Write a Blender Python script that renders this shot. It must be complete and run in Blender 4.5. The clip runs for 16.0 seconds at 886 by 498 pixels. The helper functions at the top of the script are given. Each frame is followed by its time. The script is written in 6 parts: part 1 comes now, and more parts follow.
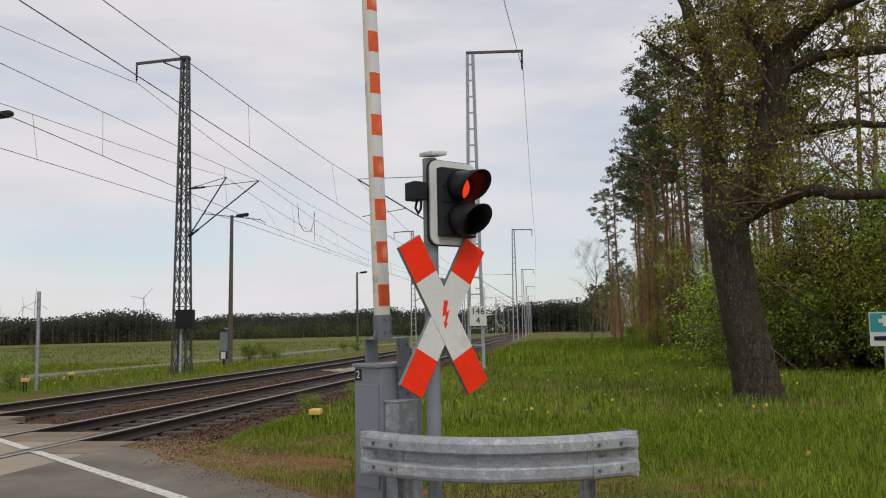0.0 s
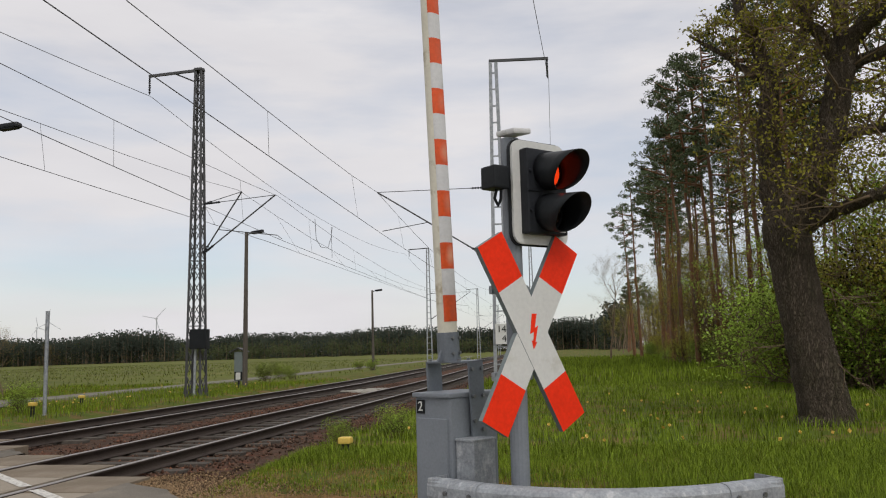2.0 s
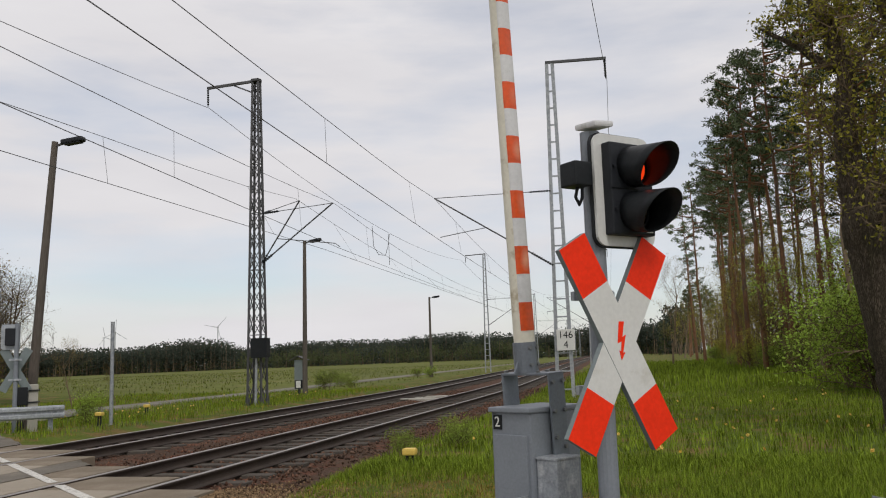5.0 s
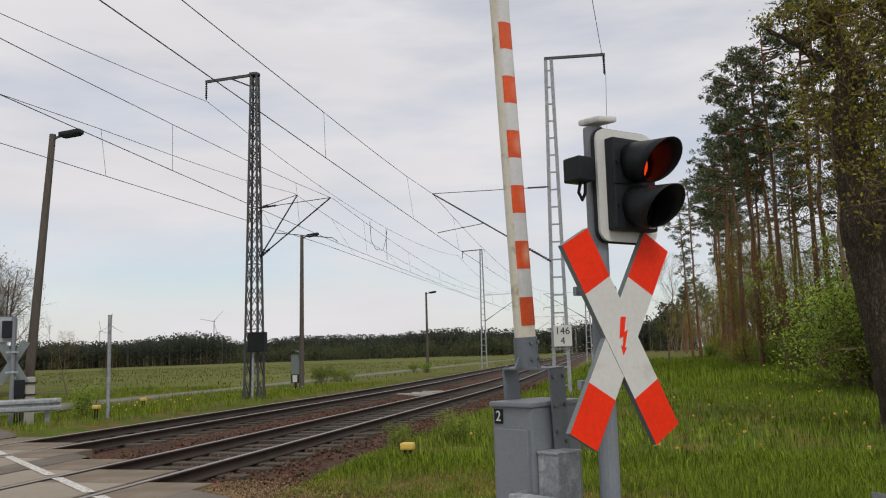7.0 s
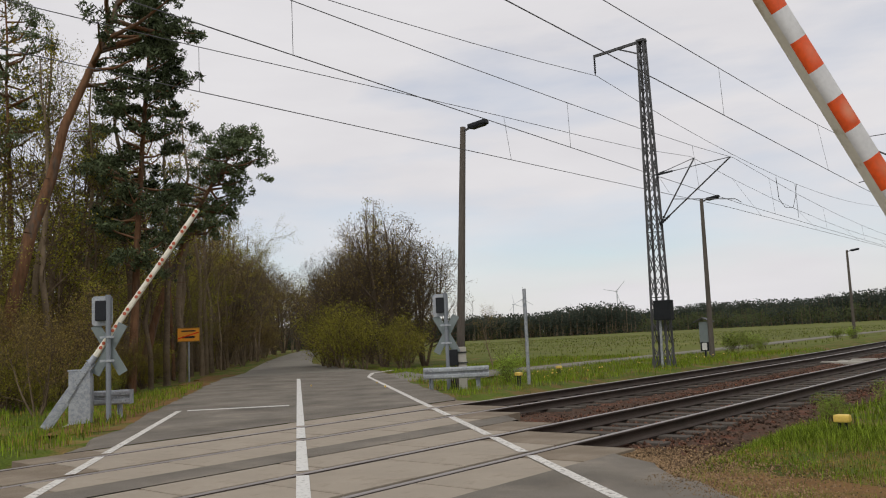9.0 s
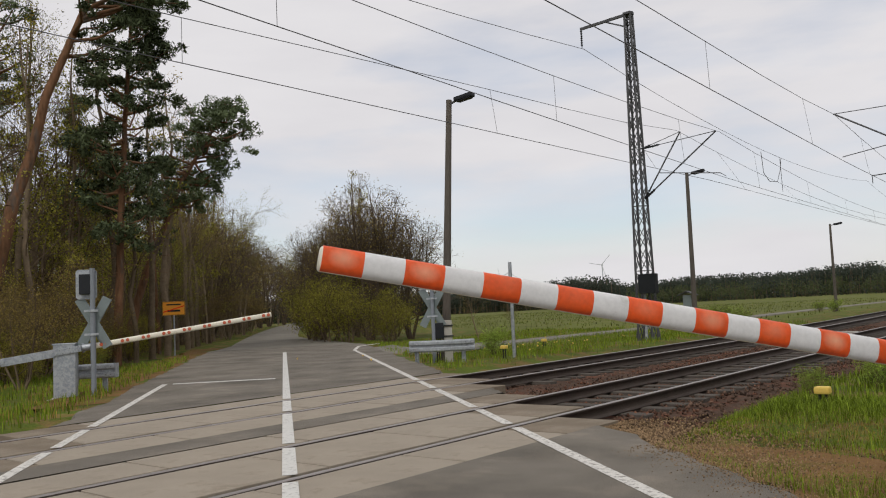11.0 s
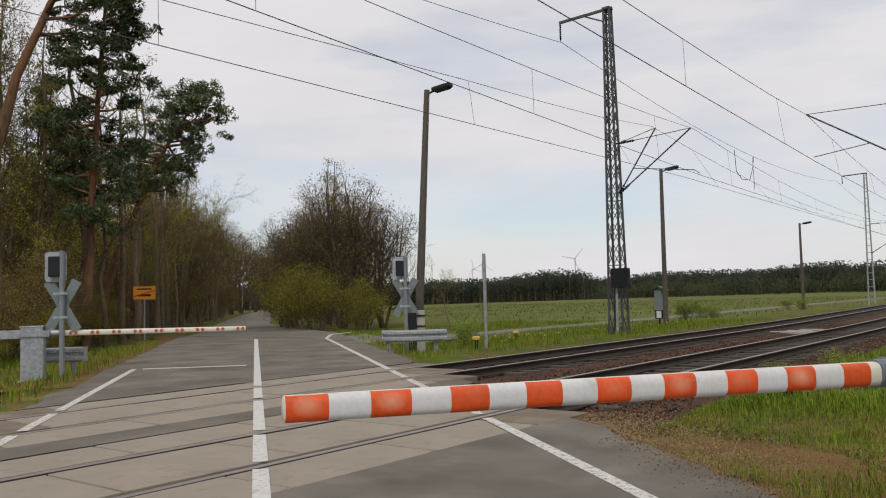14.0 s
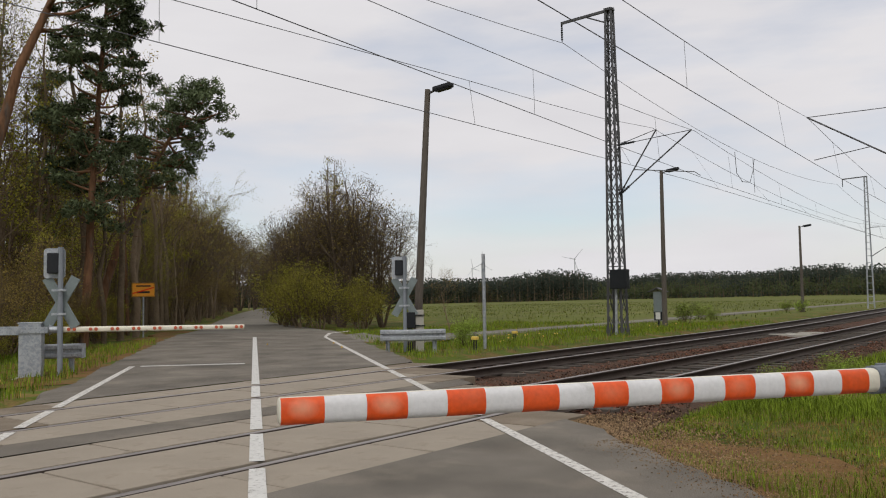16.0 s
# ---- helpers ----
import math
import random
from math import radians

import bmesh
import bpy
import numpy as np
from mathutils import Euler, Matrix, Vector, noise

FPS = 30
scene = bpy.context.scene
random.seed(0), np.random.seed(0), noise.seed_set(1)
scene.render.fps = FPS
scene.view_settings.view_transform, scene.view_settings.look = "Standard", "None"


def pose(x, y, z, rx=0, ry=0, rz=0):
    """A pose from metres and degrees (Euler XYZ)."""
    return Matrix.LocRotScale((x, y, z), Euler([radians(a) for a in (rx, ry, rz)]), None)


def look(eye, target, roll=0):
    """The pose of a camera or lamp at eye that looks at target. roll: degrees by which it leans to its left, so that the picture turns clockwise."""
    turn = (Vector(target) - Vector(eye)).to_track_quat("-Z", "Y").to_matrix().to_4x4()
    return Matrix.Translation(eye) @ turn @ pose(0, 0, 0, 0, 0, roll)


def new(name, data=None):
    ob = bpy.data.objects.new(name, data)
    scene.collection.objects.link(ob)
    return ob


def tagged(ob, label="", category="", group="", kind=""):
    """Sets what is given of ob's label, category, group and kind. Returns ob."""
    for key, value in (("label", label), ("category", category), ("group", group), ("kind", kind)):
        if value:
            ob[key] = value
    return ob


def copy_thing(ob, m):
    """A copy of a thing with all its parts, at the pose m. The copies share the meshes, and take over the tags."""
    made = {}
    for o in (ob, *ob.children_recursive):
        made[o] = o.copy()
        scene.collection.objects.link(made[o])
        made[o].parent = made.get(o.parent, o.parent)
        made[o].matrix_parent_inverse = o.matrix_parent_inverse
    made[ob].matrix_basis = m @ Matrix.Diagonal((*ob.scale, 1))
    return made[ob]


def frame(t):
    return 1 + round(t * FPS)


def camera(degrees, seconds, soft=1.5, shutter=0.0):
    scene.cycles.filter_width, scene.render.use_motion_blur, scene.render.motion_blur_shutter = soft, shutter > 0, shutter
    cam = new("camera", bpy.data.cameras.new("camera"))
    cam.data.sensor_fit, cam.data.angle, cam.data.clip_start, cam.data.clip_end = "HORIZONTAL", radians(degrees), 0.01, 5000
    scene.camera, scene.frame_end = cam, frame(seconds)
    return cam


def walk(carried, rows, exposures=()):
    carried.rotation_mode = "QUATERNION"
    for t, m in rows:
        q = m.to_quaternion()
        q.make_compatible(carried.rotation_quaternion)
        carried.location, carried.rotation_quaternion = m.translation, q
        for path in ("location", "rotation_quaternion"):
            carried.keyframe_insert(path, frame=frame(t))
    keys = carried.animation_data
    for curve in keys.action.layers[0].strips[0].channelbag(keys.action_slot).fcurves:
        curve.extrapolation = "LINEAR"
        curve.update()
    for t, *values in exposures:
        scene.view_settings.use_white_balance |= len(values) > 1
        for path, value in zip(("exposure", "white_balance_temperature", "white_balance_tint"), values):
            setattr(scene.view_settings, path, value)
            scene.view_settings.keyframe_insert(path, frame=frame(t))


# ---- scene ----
cam = camera(55.8, 16.0, soft=1.1)
# seconds, x, y, z, tilt, lean, turn
PATH = [
    (0.0, 0.918, -1.389, 1.410, 95.591, 1.034, 9.180),
    (0.5, 0.795, -1.116, 1.417, 96.278, 2.481, 9.314),
    (1.0, 0.649, -0.828, 1.429, 96.846, 2.095, 9.505),
    (1.5, 0.437, -0.541, 1.436, 96.852, 1.468, 10.032),
    (2.0, 0.289, -0.257, 1.436, 96.850, 1.373, 10.006),
    (2.5, 0.208, -0.020, 1.470, 97.630, 1.953, 10.120),
    (3.0, 0.152, 0.036, 1.479, 97.799, 2.928, 13.326),
    (3.5, 0.117, 0.056, 1.464, 97.706, 3.098, 14.431),
    (4.0, 0.119, 0.051, 1.473, 97.596, 2.559, 14.349),
    (6.5, 0.090, 0.056, 1.465, 97.112, 1.543, 13.589),
    (7.0, 0.081, 0.041, 1.464, 97.062, 1.488, 13.602),
    (7.5, 0.061, 0.034, 1.467, 97.243, 1.605, 19.444),
    (8.0, 0.021, 0.019, 1.462, 96.512, 2.583, 30.649),
    (8.5, -0.008, 0.012, 1.462, 96.074, 2.609, 38.055),
    (9.0, -0.004, 0.002, 1.460, 95.924, 2.593, 40.653),
    (11.5, 0.000, 0.008, 1.461, 93.833, 2.419, 39.356),
    (12.0, -0.004, -0.015, 1.461, 93.819, 1.971, 39.159),
    (12.5, 0.003, -0.018, 1.461, 93.757, 1.637, 38.844),
    (13.0, -0.000, -0.021, 1.458, 93.586, 1.532, 38.154),
    (13.5, 0.002, -0.017, 1.462, 93.392, 1.499, 37.845),
    (14.0, -0.000, -0.015, 1.458, 93.346, 1.478, 37.841),
    (14.5, 0.010, -0.011, 1.458, 93.345, 1.473, 37.857),
    (15.0, 0.002, -0.002, 1.457, 93.347, 1.453, 37.834),
    (15.5, 0.008, -0.007, 1.456, 93.327, 1.266, 37.828),
    (16.0, 0.000, 0.000, 1.473, 93.297, 0.962, 37.795),
]
walk(cam, [(t, pose(x, y, z, rx, ry, rz)) for t, x, y, z, rx, ry, rz in PATH])

# ---- sky, sun, exposure ----
SUN_UP, SUN_TURN = 48.0, 150.0
world = bpy.data.worlds.new("world")
scene.world = world
world.use_nodes = True
wn, wl = world.node_tree.nodes, world.node_tree.links
wn.clear()
w_out = wn.new("ShaderNodeOutputWorld")
w_bg = wn.new("ShaderNodeBackground")
w_sky = wn.new("ShaderNodeTexSky")
w_sky.sky_type = "NISHITA"
w_sky.sun_disc = False
w_sky.sun_elevation, w_sky.sun_rotation = radians(SUN_UP), radians(SUN_TURN)
w_dim = wn.new("ShaderNodeVectorMath")
w_dim.operation = "SCALE"
w_dim.inputs["Scale"].default_value = 0.118
wl.new(w_sky.outputs[0], w_dim.inputs[0])
w_co = wn.new("ShaderNodeTexCoord")
w_sep = wn.new("ShaderNodeSeparateXYZ")
wl.new(w_co.outputs["Generated"], w_sep.inputs[0])
# the cloud deck: broad soft banks stretched along the horizon, thin in a low band
w_map = wn.new("ShaderNodeMapping")
w_map.inputs["Scale"].default_value = (1.6, 1.6, 7.0)
wl.new(w_co.outputs["Generated"], w_map.inputs[0])
w_noise, w_n2 = wn.new("ShaderNodeTexNoise"), wn.new("ShaderNodeTexNoise")
for node, size, rough in ((w_noise, 1.7, 0.52), (w_n2, 2.6, 0.5)):
    node.inputs["Scale"].default_value = size
    node.inputs["Detail"].default_value = 7
    node.inputs["Roughness"].default_value = rough
    wl.new(w_map.outputs[0], node.inputs["Vector"])


def ramp_node(stops):
    node = wn.new("ShaderNodeValToRGB")
    el = node.color_ramp.elements
    while len(el) < len(stops):
        el.new(0.5)
    for e, (p, c) in zip(el, stops):
        e.position, e.color = p, (*c, 1)
    return node


w_band = ramp_node([(0.0, (0.80,) * 3), (0.09, (0.56,) * 3), (0.16, (0.80,) * 3), (0.28, (1.0,) * 3)])
wl.new(w_sep.outputs["Z"], w_band.inputs[0])
w_add = wn.new("ShaderNodeMath")
w_add.operation = "MULTIPLY_ADD"
w_add.inputs[1].default_value, w_add.inputs[2].default_value = 1.7, -0.82
wl.new(w_noise.outputs["Fac"], w_add.inputs[0])
w_sum = wn.new("ShaderNodeMath")
w_sum.operation, w_sum.use_clamp = "ADD", True
wl.new(w_add.outputs[0], w_sum.inputs[0])
wl.new(w_band.outputs[0], w_sum.inputs[1])
w_cl = ramp_node([(0.30, (0.715, 0.70, 0.725)), (0.70, (0.785, 0.768, 0.785))])
wl.new(w_n2.outputs["Fac"], w_cl.inputs[0])
w_mix = wn.new("ShaderNodeMix")
w_mix.data_type = "RGBA"
wl.new(w_sum.outputs[0], w_mix.inputs["Factor"])
wl.new(w_dim.outputs[0], w_mix.inputs["A"])
wl.new(w_cl.outputs[0], w_mix.inputs["B"])
wl.new(w_mix.outputs["Result"], w_bg.inputs[0])
w_bg.inputs[1].default_value = 1.0
wl.new(w_bg.outputs[0], w_out.inputs[0])

sun = new("sun", bpy.data.lights.new("sun", "SUN"))
sun.data.energy, sun.data.angle, sun.data.color = 1.1, radians(14), (1.0, 0.96, 0.9)
sun.matrix_world = look((0, 0, 0), (-math.sin(radians(SUN_TURN)) * math.cos(radians(SUN_UP)), -math.cos(radians(SUN_TURN)) * math.cos(radians(SUN_UP)), -math.sin(radians(SUN_UP))))
scene.view_settings.exposure = 0.0


# ---- materials ----
def mat(name, base, rough=0.7, metal=0.0, var=0.22, scale=3.0, fine=40.0, bump=0.15, island=0.0, each=0.0, second=None, cut=0.55, stretch=(1, 1, 1), glow=None, depth=0.02, shine=0.5):
    """A surface with stains (scale), grain (fine) and relief; second: a worn colour that shows in patches."""
    m = bpy.data.materials.new(name)
    m.use_nodes = True
    n, l = m.node_tree.nodes, m.node_tree.links
    b = n["Principled BSDF"]
    b.inputs["Roughness"].default_value = rough
    b.inputs["Metallic"].default_value = metal
    b.inputs["Specular IOR Level"].default_value = shine
    if glow:
        b.inputs["Emission Color"].default_value = (*glow[:3], 1)
        b.inputs["Emission Strength"].default_value = glow[3]
    co = n.new("ShaderNodeTexCoord")
    mp = n.new("ShaderNodeMapping")
    mp.inputs["Scale"].default_value = stretch
    l.new(co.outputs["Object"], mp.inputs[0])
    big, small = n.new("ShaderNodeTexNoise"), n.new("ShaderNodeTexNoise")
    for t, s, d in ((big, scale, 5), (small, fine, 3)):
        t.inputs["Scale"].default_value = s
        t.inputs["Detail"].default_value = d
        l.new(mp.outputs[0], t.inputs["Vector"])
    add = n.new("ShaderNodeMath")
    add.operation = "ADD"
    l.new(big.outputs["Fac"], add.inputs[0])
    l.new(small.outputs["Fac"], add.inputs[1])
    total = add.outputs[0]
    for amount, node, socket in ((island, "ShaderNodeNewGeometry", "Random Per Island"), (each, "ShaderNodeObjectInfo", "Random")):
        if amount:
            src = n.new(node)
            ma = n.new("ShaderNodeMath")
            ma.operation = "MULTIPLY_ADD"
            ma.inputs[1].default_value = amount * 2
            l.new(src.outputs[socket], ma.inputs[0])
            mb = n.new("ShaderNodeMath")
            mb.operation = "SUBTRACT"
            mb.inputs[1].default_value = amount
            l.new(total, ma.inputs[2])
            l.new(ma.outputs[0], mb.inputs[0])
            total = mb.outputs[0]
    rng = n.new("ShaderNodeMapRange")
    rng.inputs["From Min"].default_value, rng.inputs["From Max"].default_value = 0.6, 1.4
    rng.inputs["To Min"].default_value, rng.inputs["To Max"].default_value = 1 - var, 1 + var
    rng.clamp = False
    l.new(total, rng.inputs["Value"])
    sc = n.new("ShaderNodeVectorMath")
    sc.operation = "SCALE"
    l.new(rng.outputs[0], sc.inputs["Scale"])
    sc.inputs[0].default_value = base
    if second:
        worn = n.new("ShaderNodeTexNoise")
        worn.inputs["Scale"].default_value = scale * 1.7
        worn.inputs["Detail"].default_value = 6
        worn.inputs["Roughness"].default_value = 0.65
        l.new(mp.outputs[0], worn.inputs["Vector"])
        st = n.new("ShaderNodeMapRange")
        st.inputs["From Min"].default_value, st.inputs["From Max"].default_value = cut - 0.06, cut + 0.06
        l.new(worn.outputs["Fac"], st.inputs["Value"])
        mx = n.new("ShaderNodeMix")
        mx.data_type = "RGBA"
        mx.inputs["A"].default_value = (*base, 1)
        mx.inputs["B"].default_value = (*second, 1)
        l.new(st.outputs[0], mx.inputs["Factor"])
        l.new(mx.outputs["Result"], sc.inputs[0])
    l.new(sc.outputs[0], b.inputs["Base Color"])
    if bump:
        bp = n.new("ShaderNodeBump")
        bp.inputs["Strength"].default_value = bump
        bp.inputs["Distance"].default_value = depth
        l.new(add.outputs[0], bp.inputs["Height"])
        l.new(bp.outputs[0], b.inputs["Normal"])
    return m


M = dict(
    grass_ground=mat("grass_ground", (0.080, 0.110, 0.012), 0.95, var=0.55, scale=0.6, fine=22, bump=0.9, second=(0.16, 0.108, 0.038), cut=0.53, shine=0.15),
    meadow=mat("meadow", (0.104, 0.118, 0.019), 0.95, var=0.35, scale=0.05, fine=0.8, bump=0.4, second=(0.135, 0.125, 0.04), cut=0.57, shine=0.15),
    soil=mat("soil", (0.185, 0.103, 0.040), 0.95, var=0.35, scale=1.2, fine=45, bump=0.9, second=(0.12, 0.098, 0.02), cut=0.56, shine=0.15),
    asphalt=mat("asphalt", (0.170, 0.152, 0.126), 0.9, var=0.60, scale=0.8, fine=110, bump=0.9, second=(0.205, 0.180, 0.146), cut=0.57, depth=0.006, shine=0.15),
    lane=mat("lane", (0.20, 0.185, 0.155), 0.9, var=0.2, scale=0.5, fine=30, bump=0.4, shine=0.15),
    slab=mat("slab", (0.315, 0.272, 0.215), 0.82, var=0.16, scale=1.6, fine=110, bump=0.25, each=0.05, second=(0.255, 0.215, 0.165), cut=0.62, depth=0.005, shine=0.15),
    slab_dirty=mat("slab_dirty", (0.205, 0.166, 0.122), 0.9, var=0.35, scale=1.3, fine=80, bump=0.35, second=(0.22, 0.185, 0.14), cut=0.57, depth=0.006, shine=0.15),
    line_paint=mat("line_paint", (0.62, 0.61, 0.57), 0.7, var=0.12, scale=9, fine=90, bump=0.2, second=(0.30, 0.285, 0.255), cut=0.60, depth=0.003),
    edge_paint=mat("edge_paint", (0.62, 0.60, 0.55), 0.75, var=0.2, scale=11, fine=70, bump=0.3, second=(0.23, 0.21, 0.18), cut=0.57, depth=0.003),
    ballast=mat("ballast", (0.082, 0.051, 0.035), 0.95, var=0.45, scale=1.4, fine=24, bump=1.0, second=(0.13, 0.056, 0.034), cut=0.55, depth=0.05, shine=0.15),
    stone=mat("stone", (0.098, 0.062, 0.044), 0.9, var=0.5, scale=0.9, fine=60, bump=0.3, island=0.5, second=(0.15, 0.068, 0.042), cut=0.55, shine=0.15),
    # rust brown, darkened further to hold the shade on the rail's sides
    rail_side=mat("rail_side", (0.050, 0.036, 0.028), 0.75, metal=0.2, var=0.35, scale=3, fine=50, bump=0.3),
    rail_head=mat("rail_head", (0.34, 0.31, 0.29), 0.45, metal=0.8, var=0.15, scale=2, fine=30, bump=0.05, stretch=(1, 0.1, 1)),
    sleeper=mat("sleeper", (0.090, 0.078, 0.066), 0.9, var=0.3, scale=4, fine=60, bump=0.4, each=0.3, shine=0.15),
    mast_paint=mat("mast_paint", (0.085, 0.085, 0.088), 0.6, metal=0.3, var=0.3, scale=2, fine=40, bump=0.15),
    galv=mat("galv", (0.40, 0.42, 0.44), 0.5, metal=0.55, var=0.22, scale=7, fine=45, bump=0.1, second=(0.30, 0.325, 0.355), cut=0.52, depth=0.004),
    galv_old=mat("galv_old", (0.33, 0.35, 0.37), 0.62, metal=0.3, var=0.35, scale=9, fine=60, bump=0.12, second=(0.47, 0.48, 0.49), cut=0.6, depth=0.004),
    grey_paint=mat("grey_paint", (0.205, 0.225, 0.25), 0.55, var=0.14, scale=3, fine=60, bump=0.06, second=(0.165, 0.18, 0.20), cut=0.64, depth=0.004),
    plate_grey=mat("plate_grey", (0.17, 0.19, 0.215), 0.5, metal=0.2, var=0.16, scale=5, fine=60, bump=0.08, depth=0.004),
    bolt=mat("bolt", (0.22, 0.225, 0.23), 0.4, metal=0.8, var=0.2),
    white=mat("white", (0.66, 0.66, 0.63), 0.5, var=0.08, scale=2.5, fine=40, bump=0.03, second=(0.57, 0.56, 0.51), cut=0.66),
    cream=mat("cream", (0.74, 0.70, 0.58), 0.5, var=0.1, scale=4, fine=40, bump=0.05, second=(0.5, 0.43, 0.3), cut=0.64),
    boom_white=mat("boom_white", (0.66, 0.655, 0.65), 0.45, var=0.10, scale=5, fine=50, bump=0.04, second=(0.52, 0.51, 0.49), cut=0.64),
    red=mat("red", (0.90, 0.034, 0.005), 0.6, var=0.12, scale=4, fine=50, bump=0.03, shine=0.2),
    boom_red=mat("boom_red", (0.70, 0.082, 0.008), 0.45, var=0.2, scale=4, fine=40, bump=0.04, second=(0.70, 0.10, 0.02), cut=0.62),
    black=mat("black", (0.016, 0.018, 0.02), 0.45, var=0.3, bump=0.05, shine=0.2),
    dark_grey=mat("dark_grey", (0.020, 0.022, 0.026), 0.5, var=0.25, bump=0.06, shine=0.2),
    lens_red=mat("lens_red", (0.55, 0.05, 0.01), 0.25, var=0.3, scale=60, fine=160, bump=0.5, glow=(1.0, 0.055, 0.008, 0.85), depth=0.003),
    reflector=mat("reflector", (0.50, 0.105, 0.045), 0.35, var=0.2, scale=30, fine=90, bump=0.1),
    lens_dark=mat("lens_dark", (0.05, 0.03, 0.02), 0.2, bump=0.1),
    wire=mat("wire", (0.10, 0.10, 0.105), 0.6, metal=0.4, bump=0),
    wood=mat("wood", (0.115, 0.10, 0.085), 0.9, var=0.3, scale=3, fine=30, bump=0.4, stretch=(1, 1, 0.15), shine=0.15),
    concrete=mat("concrete", (0.40, 0.38, 0.33), 0.9, var=0.2, scale=3, fine=60, bump=0.3),
    yellow=mat("yellow", (0.72, 0.50, 0.10), 0.6, var=0.15, bump=0.05),
    sign_yellow=mat("sign_yellow", (0.92, 0.37, 0.015), 0.5, var=0.1, bump=0.03),
    sign_back=mat("sign_back", (0.19, 0.225, 0.225), 0.65, metal=0.15, var=0.15, scale=4, bump=0.06),
    teal=mat("teal", (0.03, 0.30, 0.32), 0.5, var=0.1, bump=0.03),
    turbine=mat("turbine", (0.55, 0.57, 0.6), 0.6, var=0.05, bump=0),
    oak_bark=mat("oak_bark", (0.150, 0.120, 0.088), 0.95, var=0.55, scale=2.2, fine=16, bump=1.0, stretch=(1, 1, 0.22), second=(0.118, 0.102, 0.066), cut=0.56, depth=0.06, shine=0.15),
    pine_bark=mat("pine_bark", (0.20, 0.106, 0.058), 0.95, var=0.4, scale=1.2, fine=10, bump=0.8, stretch=(1, 1, 0.3), second=(0.13, 0.105, 0.085), cut=0.56, depth=0.04, each=0.25, shine=0.15),
    bare_bark=mat("bare_bark", (0.170, 0.128, 0.085), 0.95, var=0.35, scale=2, fine=12, bump=0.5, each=0.3, shine=0.15),
    twig=mat("twig", (0.135, 0.098, 0.062), 0.95, var=0.35, scale=0.7, fine=12, bump=0.1, each=0.3, shine=0.15),
    thicket_bark=mat("thicket_bark", (0.110, 0.084, 0.060), 0.95, var=0.35, scale=1.5, fine=12, bump=0.3, shine=0.15),
    needles=mat("needles", (0.102, 0.128, 0.064), 0.85, var=0.55, scale=0.5, fine=6, bump=0, island=0.45, each=0.2, shine=0.15),
    young_leaf=mat("young_leaf", (0.27, 0.25, 0.042), 0.8, var=0.5, scale=0.4, fine=6, bump=0, island=0.5, each=0.3, shine=0.15),
    bronze_leaf=mat("bronze_leaf", (0.22, 0.165, 0.050), 0.8, var=0.5, scale=0.4, fine=6, bump=0, island=0.5, each=0.3, shine=0.15),
    shrub_leaf=mat("shrub_leaf", (0.255, 0.350, 0.055), 0.8, var=0.5, scale=0.6, fine=6, bump=0, island=0.5, each=0.3, shine=0.15),
    grass_blade=mat("grass_blade", (0.150, 0.208, 0.017), 0.8, var=0.42, scale=0.45, fine=5, bump=0, island=0.55, shine=0.15),
    dry_blade=mat("dry_blade", (0.25, 0.165, 0.045), 0.85, var=0.4, scale=0.6, fine=5, bump=0, island=0.6, shine=0.15),
    meadow_blade=mat("meadow_blade", (0.102, 0.118, 0.019), 0.85, var=0.4, scale=0.2, fine=3, bump=0, island=0.6, shine=0.15),
    grit=mat("grit", (0.21, 0.14, 0.078), 0.95, var=0.4, scale=2, fine=30, bump=0.2, island=0.6, shine=0.15),
    far_needles=mat("far_needles", (0.068, 0.082, 0.062), 0.9, var=0.22, scale=0.05, fine=0.4, bump=0, island=0.25, shine=0.15),
    far_leaf=mat("far_leaf", (0.100, 0.118, 0.055), 0.9, var=0.22, scale=0.05, fine=0.4, bump=0, island=0.25, shine=0.15),
)


def let_light_through(m, share):
    """Thin leaves: part of the light passes and comes out on the other side."""
    n, l = m.node_tree.nodes, m.node_tree.links
    b, out = n["Principled BSDF"], n["Material Output"]
    tr, mx = n.new("ShaderNodeBsdfTranslucent"), n.new("ShaderNodeMixShader")
    l.new(b.inputs["Base Color"].links[0].from_socket, tr.inputs["Color"])
    mx.inputs[0].default_value = share
    l.new(b.outputs[0], mx.inputs[1])
    l.new(tr.outputs[0], mx.inputs[2])
    l.new(mx.outputs[0], out.inputs["Surface"])


